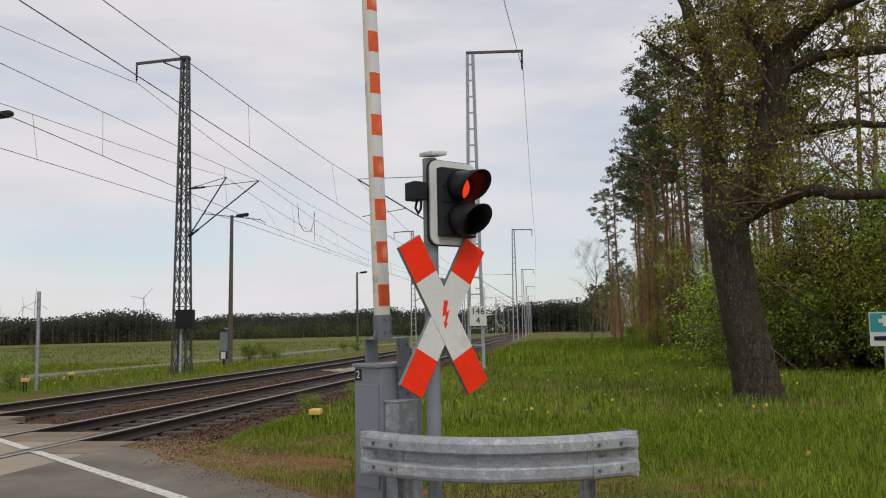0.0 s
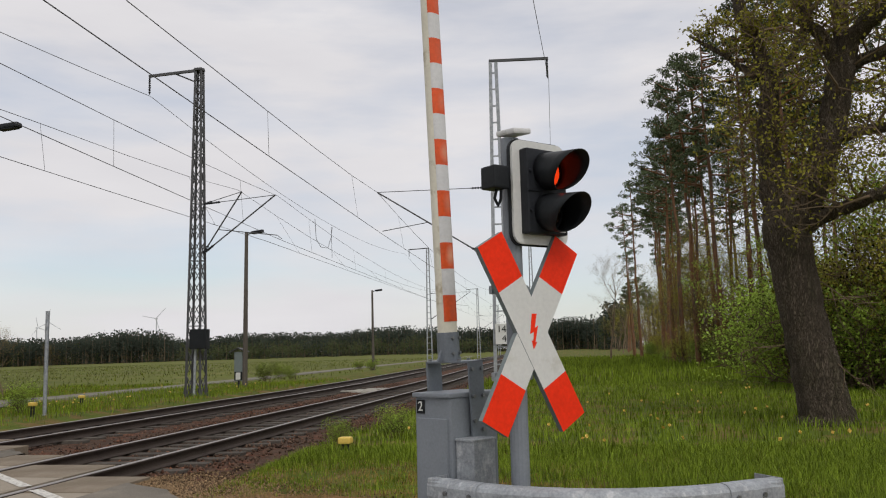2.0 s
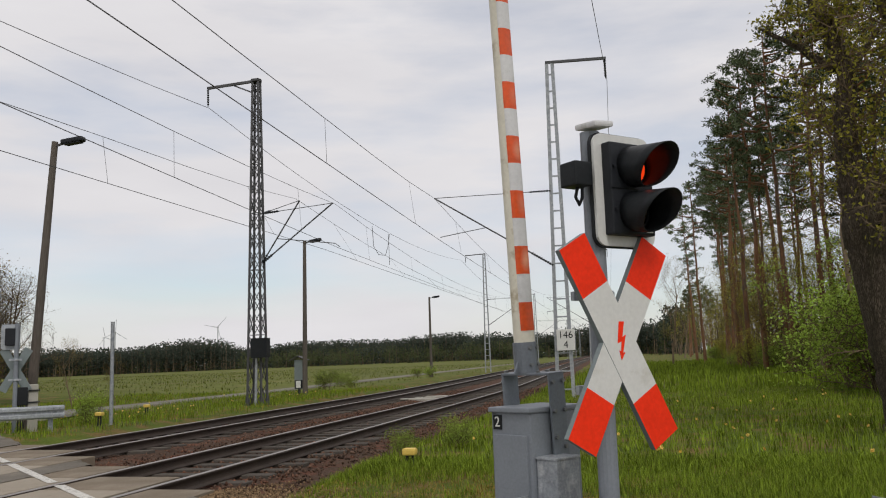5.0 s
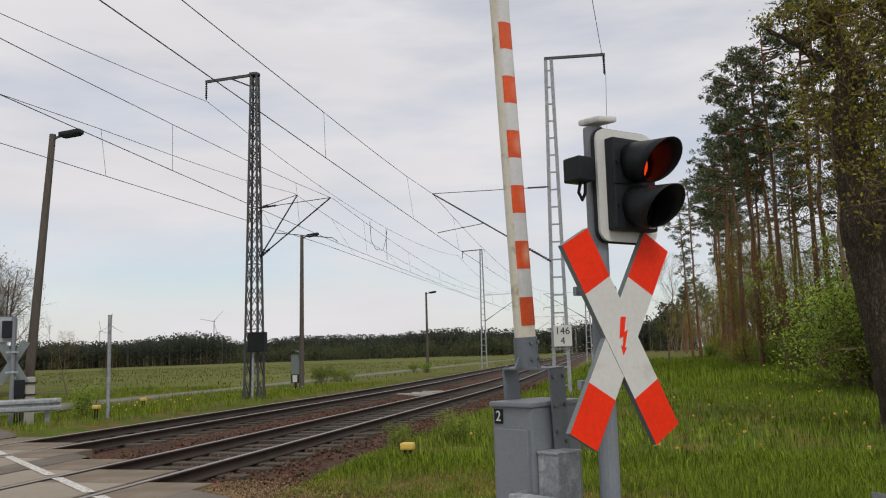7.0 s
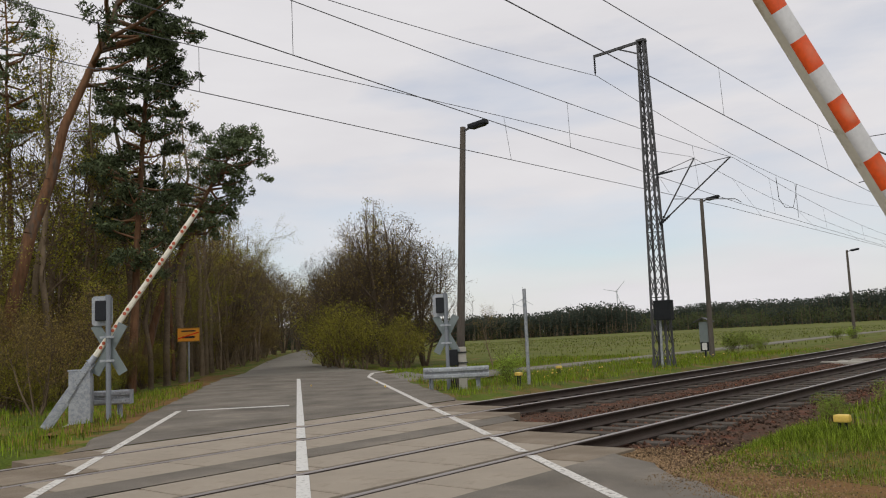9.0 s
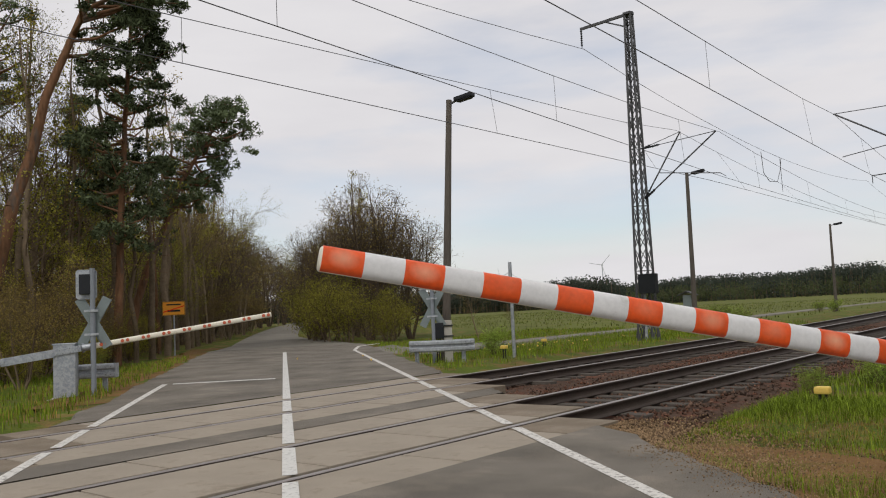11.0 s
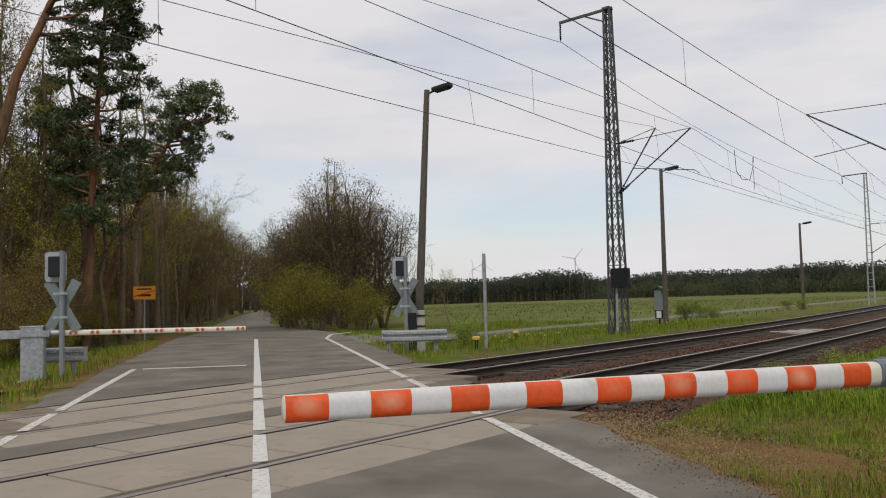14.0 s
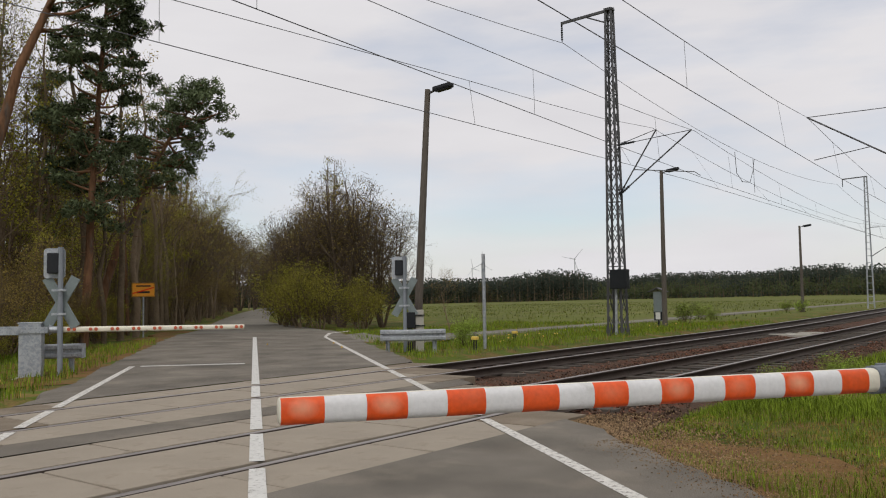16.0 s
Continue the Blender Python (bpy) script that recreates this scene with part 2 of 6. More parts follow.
def pale_middle(m, pale):
    """Film that turns paler towards its middle, more on some bands than on others."""
    n, l = m.node_tree.nodes, m.node_tree.links
    b = n["Principled BSDF"]
    src = b.inputs["Base Color"].links[0].from_socket
    co, off, ln, ob = n.new("ShaderNodeTexCoord"), n.new("ShaderNodeMapping"), n.new("ShaderNodeVectorMath"), n.new("ShaderNodeObjectInfo")
    off.inputs["Location"].default_value = (-1.05, 0.0, -1.25)
    off.inputs["Scale"].default_value = (2.1, 0.0, 2.1)
    ln.operation = "LENGTH"
    l.new(co.outputs["Generated"], off.inputs[0])
    l.new(off.outputs[0], ln.inputs[0])
    grain = n.new("ShaderNodeTexNoise")
    grain.inputs["Scale"].default_value = 9
    l.new(co.outputs["Object"], grain.inputs["Vector"])
    wob = n.new("ShaderNodeMath")
    wob.operation = "MULTIPLY_ADD"
    wob.inputs[1].default_value = 0.7
    l.new(grain.outputs["Fac"], wob.inputs[0])
    l.new(ln.outputs["Value"], wob.inputs[2])
    fall, amount = n.new("ShaderNodeMapRange"), n.new("ShaderNodeMapRange")
    fall.inputs["From Min"].default_value, fall.inputs["From Max"].default_value = 0.35, 1.25
    fall.inputs["To Min"].default_value, fall.inputs["To Max"].default_value = 1.0, 0.0
    l.new(wob.outputs[0], fall.inputs["Value"])
    amount.inputs["From Min"].default_value, amount.inputs["From Max"].default_value = 0.35, 0.95
    amount.inputs["To Min"].default_value, amount.inputs["To Max"].default_value = 0.04, 0.72
    l.new(ob.outputs["Random"], amount.inputs["Value"])
    mul, mx = n.new("ShaderNodeMath"), n.new("ShaderNodeMix")
    mul.operation = "MULTIPLY"
    l.new(fall.outputs[0], mul.inputs[0])
    l.new(amount.outputs[0], mul.inputs[1])
    mx.data_type = "RGBA"
    mx.inputs["B"].default_value = (*pale, 1)
    l.new(mul.outputs[0], mx.inputs["Factor"])
    l.new(src, mx.inputs["A"])
    l.new(mx.outputs["Result"], b.inputs["Base Color"])


def furrowed(m, across, along, depth):
    """Deep bark: long ridges parted by furrows that run up the trunk."""
    n, l = m.node_tree.nodes, m.node_tree.links
    b = n["Principled BSDF"]
    co, mp, vor = n.new("ShaderNodeTexCoord"), n.new("ShaderNodeMapping"), n.new("ShaderNodeTexVoronoi")
    mp.inputs["Scale"].default_value = (across, across, along)
    warp, mixv = n.new("ShaderNodeTexNoise"), n.new("ShaderNodeVectorMath")
    warp.inputs["Scale"].default_value = 1.6
    mixv.operation = "MULTIPLY_ADD"
    mixv.inputs[1].default_value = (0.9, 0.9, 0.9)
    l.new(co.outputs["Object"], mp.inputs[0])
    l.new(mp.outputs[0], warp.inputs["Vector"])
    l.new(warp.outputs["Color"], mixv.inputs[0])
    l.new(mp.outputs[0], mixv.inputs[2])
    vor.feature = "DISTANCE_TO_EDGE"
    l.new(mixv.outputs[0], vor.inputs["Vector"])
    rng = n.new("ShaderNodeMapRange")
    rng.inputs["From Max"].default_value = 0.22
    l.new(vor.outputs["Distance"], rng.inputs["Value"])
    bump = n.new("ShaderNodeBump")
    bump.inputs["Strength"].default_value, bump.inputs["Distance"].default_value = 1.0, depth
    l.new(rng.outputs[0], bump.inputs["Height"])
    old = b.inputs["Normal"].links[0].from_socket
    l.new(old, bump.inputs["Normal"])
    l.new(bump.outputs[0], b.inputs["Normal"])
    # lichen-grey ridges, dark earth-brown cracks
    src = b.inputs["Base Color"].links[0].from_socket
    mx = n.new("ShaderNodeMix")
    mx.data_type = "RGBA"
    mx.inputs["A"].default_value = (0.060, 0.047, 0.035, 1)
    l.new(rng.outputs[0], mx.inputs["Factor"])
    l.new(src, mx.inputs["B"])
    l.new(mx.outputs["Result"], b.inputs["Base Color"])


pale_middle(M["boom_red"], (0.82, 0.50, 0.32))
furrowed(M["oak_bark"], 11.0, 1.7, 0.03)
for leaf in ("shrub_leaf", "young_leaf", "bronze_leaf", "far_needles", "far_leaf"):
    let_light_through(M[leaf], 0.5)


# ---- builders ----
def part(name, bm, material, parent=None, label="", smooth=False):
    """Links a bmesh as one mesh object, under a thing or under a part."""
    me = bpy.data.meshes.new(name)
    bmesh.ops.recalc_face_normals(bm, faces=bm.faces)
    bm.to_mesh(me)
    bm.free()
    for m in material if isinstance(material, (list, tuple)) else (material,):
        me.materials.append(m)
    if smooth:
        me.shade_smooth()
    ob = new(name, me)
    ob.parent = parent
    if label:
        tagged(ob, label)
    return ob


def thing(name, m, label, category, group="", kind=""):
    ob = new(name)
    ob.matrix_basis = m
    ob.empty_display_size = 0.2
    return tagged(ob, label, category, group, kind)


def bulk(name, verts, faces, material, parent=None, label="", smooth=False):
    """One mesh from numpy arrays of points and of equal-sided faces."""
    verts, faces = np.asarray(verts, np.float32), np.asarray(faces, np.int32)
    me = bpy.data.meshes.new(name)
    me.vertices.add(len(verts))
    me.vertices.foreach_set("co", verts.ravel())
    k = faces.shape[1]
    me.loops.add(faces.size)
    me.loops.foreach_set("vertex_index", faces.ravel())
    me.polygons.add(len(faces))
    me.polygons.foreach_set("loop_start", np.arange(0, faces.size, k, dtype=np.int32))
    me.materials.append(material)
    me.update(calc_edges=True)
    if smooth:
        me.shade_smooth()
    ob = new(name, me)
    ob.parent = parent
    if label:
        tagged(ob, label)
    return ob


def box(bm, size, at=(0, 0, 0), m=None, bevel=0.0, index=0):
    """A box, bevelled where asked, at a centre."""
    vs = bmesh.ops.create_cube(bm, size=1.0)["verts"]
    mx = Matrix.Translation(at) @ (m if m is not None else Matrix()) @ Matrix.Diagonal((*size, 1))
    bmesh.ops.transform(bm, matrix=mx, verts=vs)
    for f in {f for v in vs for f in v.link_faces}:
        f.material_index = index
    if bevel:
        es = list({e for v in vs for e in v.link_edges})
        bmesh.ops.bevel(bm, geom=es, offset=bevel, segments=2, affect="EDGES", profile=0.6)
    return vs


def rod(bm, a, b, r0, r1=None, seg=10, cap=True):
    """A tapered round bar from a to b."""
    a, b = Vector(a), Vector(b)
    r1 = r0 if r1 is None else r1
    d = b - a
    mx = Matrix.Translation((a + b) / 2) @ d.to_track_quat("Z", "Y").to_matrix().to_4x4()
    return bmesh.ops.create_cone(bm, cap_ends=cap, cap_tris=False, segments=seg, radius1=r0, radius2=max(r1, 1e-4), depth=d.length, matrix=mx)["verts"]


def bar(bm, a, b, w, h=None, up=(0, 0, 1)):
    """A flat or square bar from a to b."""
    a, b = Vector(a), Vector(b)
    z = (b - a).normalized()
    x = Vector(up).cross(z)
    if x.length < 1e-3:
        x = Vector((1, 0, 0)).cross(z)
    x.normalize()
    mx = Matrix((x, z.cross(x), z)).transposed().to_4x4()
    return box(bm, (w, h or w, (b - a).length), (a + b) / 2, mx)


def tube(bm, pts, radii, seg=6, cap=True):
    """A round tube through points."""
    pts = [Vector(p) for p in pts]
    if not isinstance(radii, (list, tuple)):
        radii = [radii] * len(pts)
    rings, side = [], None
    for i, p in enumerate(pts):
        d = (pts[min(i + 1, len(pts) - 1)] - pts[max(i - 1, 0)]).normalized()
        if side is None:
            side = d.orthogonal()
        side = (side - d * side.dot(d)).normalized()
        up = d.cross(side)
        rings.append([bm.verts.new(p + (side * math.cos(a) + up * math.sin(a)) * radii[i]) for a in (2 * math.pi * k / seg for k in range(seg))])
    for r, s in zip(rings, rings[1:]):
        for k in range(seg):
            bm.faces.new((r[k], r[(k + 1) % seg], s[(k + 1) % seg], s[k]))
    if cap:
        bm.faces.new(rings[0][::-1])
        bm.faces.new(rings[-1])


def plate(bm, outline, thick, m=None):
    """A flat plate: an outline in x and z, with its thickness along y."""
    mx = m if m is not None else Matrix()
    front = [bm.verts.new(mx @ Vector((x, -thick / 2, z))) for x, z in outline]
    back = [bm.verts.new(mx @ Vector((x, thick / 2, z))) for x, z in outline]
    bm.faces.new(front)
    bm.faces.new(back[::-1])
    n = len(outline)
    for i in range(n):
        bm.faces.new((front[i], back[i], back[(i + 1) % n], front[(i + 1) % n]))


def rounded(w, h, r, k=5):
    """The outline of a rounded rectangle about the origin."""
    pts = []
    for cx, cz, a0 in ((w / 2 - r, h / 2 - r, 0), (-w / 2 + r, h / 2 - r, 90), (-w / 2 + r, -h / 2 + r, 180), (w / 2 - r, -h / 2 + r, 270)):
        for i in range(k + 1):
            a = radians(a0 + 90 * i / k)
            pts.append((cx + r * math.cos(a), cz + r * math.sin(a)))
    return pts


def lettering(name, text, size, m, material, parent, depth=0.002):
    """Writing as a mesh, in the built-in font, upright in x and z."""
    cu = bpy.data.curves.new(name, "FONT")
    cu.body, cu.size, cu.extrude, cu.align_x, cu.align_y = text, size, depth, "CENTER", "CENTER"
    tmp = new(name, cu)
    me = bpy.data.meshes.new_from_object(tmp.evaluated_get(bpy.context.evaluated_depsgraph_get()))
    bpy.data.objects.remove(tmp)
    bpy.data.curves.remove(cu)
    me.transform(m @ pose(0, 0, 0, 90))
    me.materials.clear()
    me.materials.append(material)
    ob = new(name, me)
    ob.parent = parent
    return ob


# ---- the plan: the road's own axes, along it and to its right ----
U, N = Vector((-0.7716, 0.6361, 0)), Vector((0.6361, 0.7716, 0))
TRACKS = (-6.74, -10.80)
GAUGE = 1.505


def R(s, n, z=0.0):
    return U * s + N * n + Vector((0, 0, z))


def ramp(v, a, b):
    k = min(1.0, max(0.0, (v - a) / (b - a)))
    return k * k * (3 - 2 * k)


def sweep(y):
    """How far the line swings aside beyond the first masts, where it curves."""
    if y < 29:
        return 0.0
    return -0.05 * ((y - 29) ** 2 / 32 if y < 45 else y - 37)


def ground_z(x, y):
    """The lie of the land: the bed of the line, its banks, the road, the falling meadow."""
    s, n = x * U.x + y * U.y, x * N.x + y * N.y
    z = -0.06 + 0.05 * noise.noise(Vector((x * 0.23, y * 0.23, 0.3)))
    if x < -13:
        z -= 0.18 * ramp(-x, 13, 18) + 2.2 * ramp(-x, 25, 420)
    z += 0.16 * ramp(x, 2.0, 9.0) * ramp(y, 6, 16)
    xl = x - sweep(y)
    bed = ramp(-xl, 3.8, 5.0) * (1 - ramp(-xl, 12.3, 13.3))
    z = z * (1 - bed) + (-0.48) * bed
    near_road = 1 - ramp(abs(n), 3.4, 6.0)
    if s < 160:
        z = z * (1 - near_road) + (-0.055 - 0.40 * bed) * near_road
    return z


# ---- ground: one sheet to the horizon ----
def build_ground():
    def steps(dense):
        near = list(np.arange(-30, 46.1, 0.9))
        out, g, v = [], 1.2, 46
        while v < 2600:
            g *= 1.16
            v += g
            out.append(v)
        left, g, v = [], 1.2, -30
        while v > -2600:
            g *= 1.16
            v -= g
            left.append(v)
        return np.array(left[::-1] + near + out)
    xs, ys = steps(0), steps(0)
    nx, ny = len(xs), len(ys)
    v = [(x, y, ground_z(x, y)) for y in ys for x in xs]
    i = np.arange((ny - 1) * (nx - 1))
    a = (i // (nx - 1)) * nx + i % (nx - 1)
    g = bulk("ground", v, np.stack([a, a + 1, a + nx + 1, a + nx], 1), M["grass_ground"], smooth=True)
    tagged(g, "green grassland with bare patches, falling away to a wide meadow", "ground", kind="structure")
    # the meadow beyond the line, in its own paler grass
    far = [k for k, q in enumerate(zip(a % nx, a // nx)) if xs[q[0]] < -19 and xs[q[0]] * N.x + ys[q[1]] * N.y > 12]
    g.data.materials.append(M["meadow"])
    ids = np.zeros(len(i), np.int32)
    ids[far] = 1
    g.data.polygons.foreach_set("material_index", ids)


build_ground()


def strip(name, pts, width, z, material, label, category, thick=0.06):
    """A paved way along points, with a side face."""
    bm = bmesh.new()
    rows = []
    for i, p in enumerate(pts):
        p = Vector((*p[:2], 0))
        d = Vector((*pts[min(i + 1, len(pts) - 1)][:2], 0)) - Vector((*pts[max(i - 1, 0)][:2], 0))
        d.normalize()
        s = Vector((d.y, -d.x, 0)) * (width[i] if isinstance(width, (list, tuple)) else width) / 2
        zz = pts[i][2] if len(pts[i]) > 2 else z
        rows.append([bm.verts.new((*(p + s * k).xy, zz + dz)) for k, dz in ((-1.06, -thick), (-1, 0), (1, 0), (1.06, -thick))])
    for r, q in zip(rows, rows[1:]):
        for k in range(3):
            bm.faces.new((r[k], r[k + 1], q[k + 1], q[k]))
    ob = part(name, bm, material)
    return tagged(ob, label, category, kind="structure")


PANEL_X = (-5.05, -12.35)
ROAD_L, ROAD_R = -3.35, 3.62


def road_piece(name, x0, x1, s_end=None):
    """Asphalt between two lines parallel to the rails, or from one out along the road."""
    bm = bmesh.new()
    rng = random.Random(4)

    def on(x, n):
        return Vector((x, (n - N.x * x) / N.y, 0))
    rows = 7 if s_end is None else 90
    left, right = [], []
    for k in range(rows + 1):
        if s_end is None:
            x = x0 + (x1 - x0) * k / rows
            a, b = on(x, ROAD_L), on(x, ROAD_R)
        else:
            a0, b0 = on(x0, ROAD_L), on(x0, ROAD_R)
            a = a0.lerp(R(s_end, ROAD_L), k / rows)
            b = b0.lerp(R(s_end, ROAD_R), k / rows)
        ja, jb = (0.13 * noise.noise(Vector((q.x * 0.9, q.y * 0.9, w))) + rng.uniform(-0.05, 0.05) for q, w in ((a, 1.0), (b, 2.0)))
        left.append([bm.verts.new(a + N * ja), bm.verts.new(a + N * (ja - 0.12) - Vector((0, 0, 0.14)))])
        right.append([bm.verts.new(b + N * jb), bm.verts.new(b + N * (jb + 0.12) - Vector((0, 0, 0.14)))])
    for k in range(rows):
        bm.faces.new((left[k][0], right[k][0], right[k + 1][0], left[k + 1][0]))
        bm.faces.new((left[k][1], left[k][0], left[k + 1][0], left[k + 1][1]))
        bm.faces.new((right[k][0], right[k][1], right[k + 1][1], right[k + 1][0]))
    ob = part(name, bm, M["asphalt"])
    tagged(ob, "worn grey asphalt country road at the crossing", "road", kind="structure")


road_piece("road", PANEL_X[0], None, -16)
road_piece("road_between_tracks", -8.42, -9.10)
road_piece("road_beyond", PANEL_X[1], None, 40)
tail = [R(39.8, 0.1, 0.0)] + [R(s, 0.2 + 0.00032 * (s - 40) ** 2 - 1.2 * ramp(s, 40, 60), 0.0) for s in range(46, 172, 6)]
tail = [Vector((p.x, p.y, ground_z(p.x, p.y) + 0.05)) for p in tail]
strip("lane_into_wood", [tuple(p) for p in tail], [6.6, 5.2, 4.4] + [3.6] * (len(tail) - 3), 0, M["lane"], "narrow pale lane leading into the wood", "road")
side = [tuple(R(33.5, 2.9, -0.012)), tuple(R(32.0, 5.5, -0.06)), (-22.0, 27.5, -0.13), (-22.0, 33, -0.17), (-21.8, 42, -0.17), (-22.4, 60, -0.17), (-23.6, 90, -0.19), (-25, 140, -0.2), (-28, 220, -0.25)]
strip("side_lane", side, [7.0, 4.2, 2.4, 1.7, 1.5, 1.5, 1.5, 1.5, 1.5], 0, M["lane"], "pale gravel side lane along the meadow", "road", 0.1)
# bare gravelly shoulders beside the asphalt
def on_land(p):
    return (p.x, p.y, ground_z(p.x, p.y) + 0.02)


for nm, n0, s0, s1 in (("shoulder", 4.15, -6, 9.0), ("shoulder_far", -4.0, 17.0, 46)):
    strip(nm, [on_land(R(s, n0 + 0.25 * math.sin(s * 1.3))) for s in np.arange(s0, s1, 0.5)], [1.0 + 0.7 * abs(math.sin(s * 2.1) * math.cos(s * 0.9 + 1)) for s in np.arange(s0, s1, 0.5)], 0, M["soil"], "bare gravelly verge beside the asphalt", "verge", 0.1)


def paint(name, quads, label, film="line_paint"):
    bm = bmesh.new()
    for q in quads:
        bm.faces.new([bm.verts.new((p.x, p.y, 0.004)) for p in q])
    tagged(part(name, bm, M[film]), label, "road marking", kind="structure")


def along(n, s0, s1, w):
    return [R(s0, n - w / 2), R(s1, n - w / 2), R(s1, n + w / 2), R(s0, n + w / 2)]


def rail_gaps(n, s0, s1, w):
    """Stretches of a line, broken where it meets the rails."""
    cuts = []
    for c in TRACKS:
        for sgn in (1, -1):
            x = c + sgn * GAUGE / 2
            cuts.append((x - N.x * n) / U.x)
    out, a = [], s0
    for c in sorted(cuts):
        if s0 < c < s1:
            out.append(along(n, a, c - 0.17, w))
            a = c + 0.17
    out.append(along(n, a, s1, w))
    return out


paint("centre_line", [along(0.02, -14, -9, 0.13)] + rail_gaps(0.02, -5, 34.5, 0.14), "white painted centre line, broken at the rails")
paint("edge_line_right", rail_gaps(2.70, -14, 33, 0.13) + [[R(33, 2.635), R(36.5, 3.1), R(36.4, 3.25), R(33, 2.765)], [R(36.5, 3.1), R(38.5, 4.2), R(38.3, 4.35), R(36.4, 3.25)]], "worn white painted edge line", "edge_paint")
paint("edge_line_left", rail_gaps(-2.74, -14, 20.5, 0.13), "worn white painted edge line", "edge_paint")
paint("stop_line", [[R(20.3, -2.55), R(20.55, -2.55), R(20.35, -0.22), R(20.1, -0.22)]], "white painted stop line")


# ---- the double track ----
def rail_profile():
    half = [(0.075, -0.172), (0.075, -0.160), (0.020, -0.145), (0.010, -0.130), (0.010, -0.050), (0.034, -0.038), (0.036, -0.008), (0.028, 0.0)]
    return half + [(-x, z) for x, z in half[::-1]]


def build_rail(x, y0, y1, parent):
    prof = rail_profile()
    n = len(prof)
    ys = [y0, -8, 0, 5, 12, 29, 33, 37, 41, 45, 60, 120, y1]
    v, f = [], []
    for y in ys:
        v += [(x + a + sweep(y), y, b) for a, b in prof]
    for k in range(len(ys) - 1):
        for i in range(n):
            f.append((k * n + i, k * n + (i + 1) % n, (k + 1) * n + (i + 1) % n, (k + 1) * n + i))
    ob = bulk("rail", v, f, M["rail_side"], parent, "steel rail, rusty sides and a polished head")
    ob.data.materials.append(M["rail_head"])
    ids = np.zeros(len(f), np.int32)
    ids[np.arange(len(f)) % n == 7] = 1
    ids[np.arange(len(f)) % n == 6] = 1
    ob.data.polygons.foreach_set("material_index", ids)
    return ob


def build_tracks():
    rng = random.Random(11)
    for c, who in zip(TRACKS, ("near", "far")):
        tr = thing("railway_track", pose(0, 0, 0), "railway track with rusty rails on wooden sleepers in ballast", "railway track", "tracks")
        for sgn in (1, -1):
            build_rail(c + sgn * GAUGE / 2, -60, 620, tr)
        bm = bmesh.new()
        box(bm, (2.5, 0.25, 0.16), bevel=0.012)
        me_src = part("sleeper", bm, M["sleeper"], tr)
        first = True
        y = -14.0
        lo = (ROAD_L - N.x * c) / N.y - 1.2
        hi = (ROAD_R - N.x * c) / N.y + 0.9
        while y < 84:
            y += 0.63
            if lo < y < hi:
                continue
            m = pose(c + sweep(y) + rng.uniform(-0.04, 0.04), y + rng.uniform(-0.03, 0.03), -0.255 + rng.uniform(-0.01, 0.008), 0, rng.uniform(-0.6, 0.6), rng.uniform(-1.2, 1.2))
            if first:
                me_src.matrix_basis, first = m, False
            else:
                o = new("sleeper", me_src.data)
                o.parent = tr
                o.matrix_basis = m
        v, f = [], []
        for k in range(320):
            y0 = y + 0.63 * (k + 1)
            i = len(v)
            cc = c + sweep(y0)
            v += [(cc - 1.25, y0 - 0.12, -0.178), (cc + 1.25, y0 - 0.12, -0.178), (cc + 1.25, y0 + 0.12, -0.178), (cc - 1.25, y0 + 0.12, -0.178)]
            v += [(p[0], p[1], -0.27) for p in v[i:i + 4]]
            f += [(i, i + 1, i + 2, i + 3), (i, i + 4, i + 5, i + 1), (i + 1, i + 5, i + 6, i + 2), (i + 2, i + 6, i + 7, i + 3), (i + 3, i + 7, i + 4, i)]
        tagged(bulk("far_sleepers", v, f, M["sleeper"], tr), kind="stuff")
    # the ballast bed: heaped between the sleepers, sloping off at both sides
    xs = np.array([-14.6, -13.9, -13.3, -12.6, -12.1, -11.4, -10.8, -10.2, -9.5, -8.9, -8.77, -8.6, -8.0, -7.4, -6.74, -6.1, -5.4, -4.9, -4.4, -3.9, -3.3])
    zs = np.array([-0.52, -0.42, -0.29, -0.22, -0.215, -0.22, -0.225, -0.22, -0.215, -0.25, -0.265, -0.25, -0.215, -0.22, -0.225, -0.22, -0.22, -0.25, -0.34, -0.44, -0.56])
    ys = np.concatenate([np.arange(-60, 40, 0.5), np.arange(40, 120, 2.5), np.arange(120, 640, 20)])
    v = np.array([(x + sweep(y), y, z + 0.018 * noise.noise(Vector((x * 3, y * 3, 0))) + 0.02 * noise.noise(Vector((x, y, 4)))) for y in ys for x, z in zip(xs, zs)])
    nx = len(xs)
    i = np.arange((len(ys) - 1) * (nx - 1))
    a = (i // (nx - 1)) * nx + i % (nx - 1)
    tagged(bulk("ballast_bed", v, np.stack([a, a + 1, a + nx + 1, a + nx], 1), M["ballast"], smooth=True), "brown stone ballast bed under both tracks", "ballast", kind="structure")


build_tracks()


# ---- catenary ----
# the cantilever tips: x and height
LEFT_LONG, LEFT_SHORT, NEAR_TIP = (-10.99, 7.27), (-12.57, 7.59), (-7.17, 7.19)


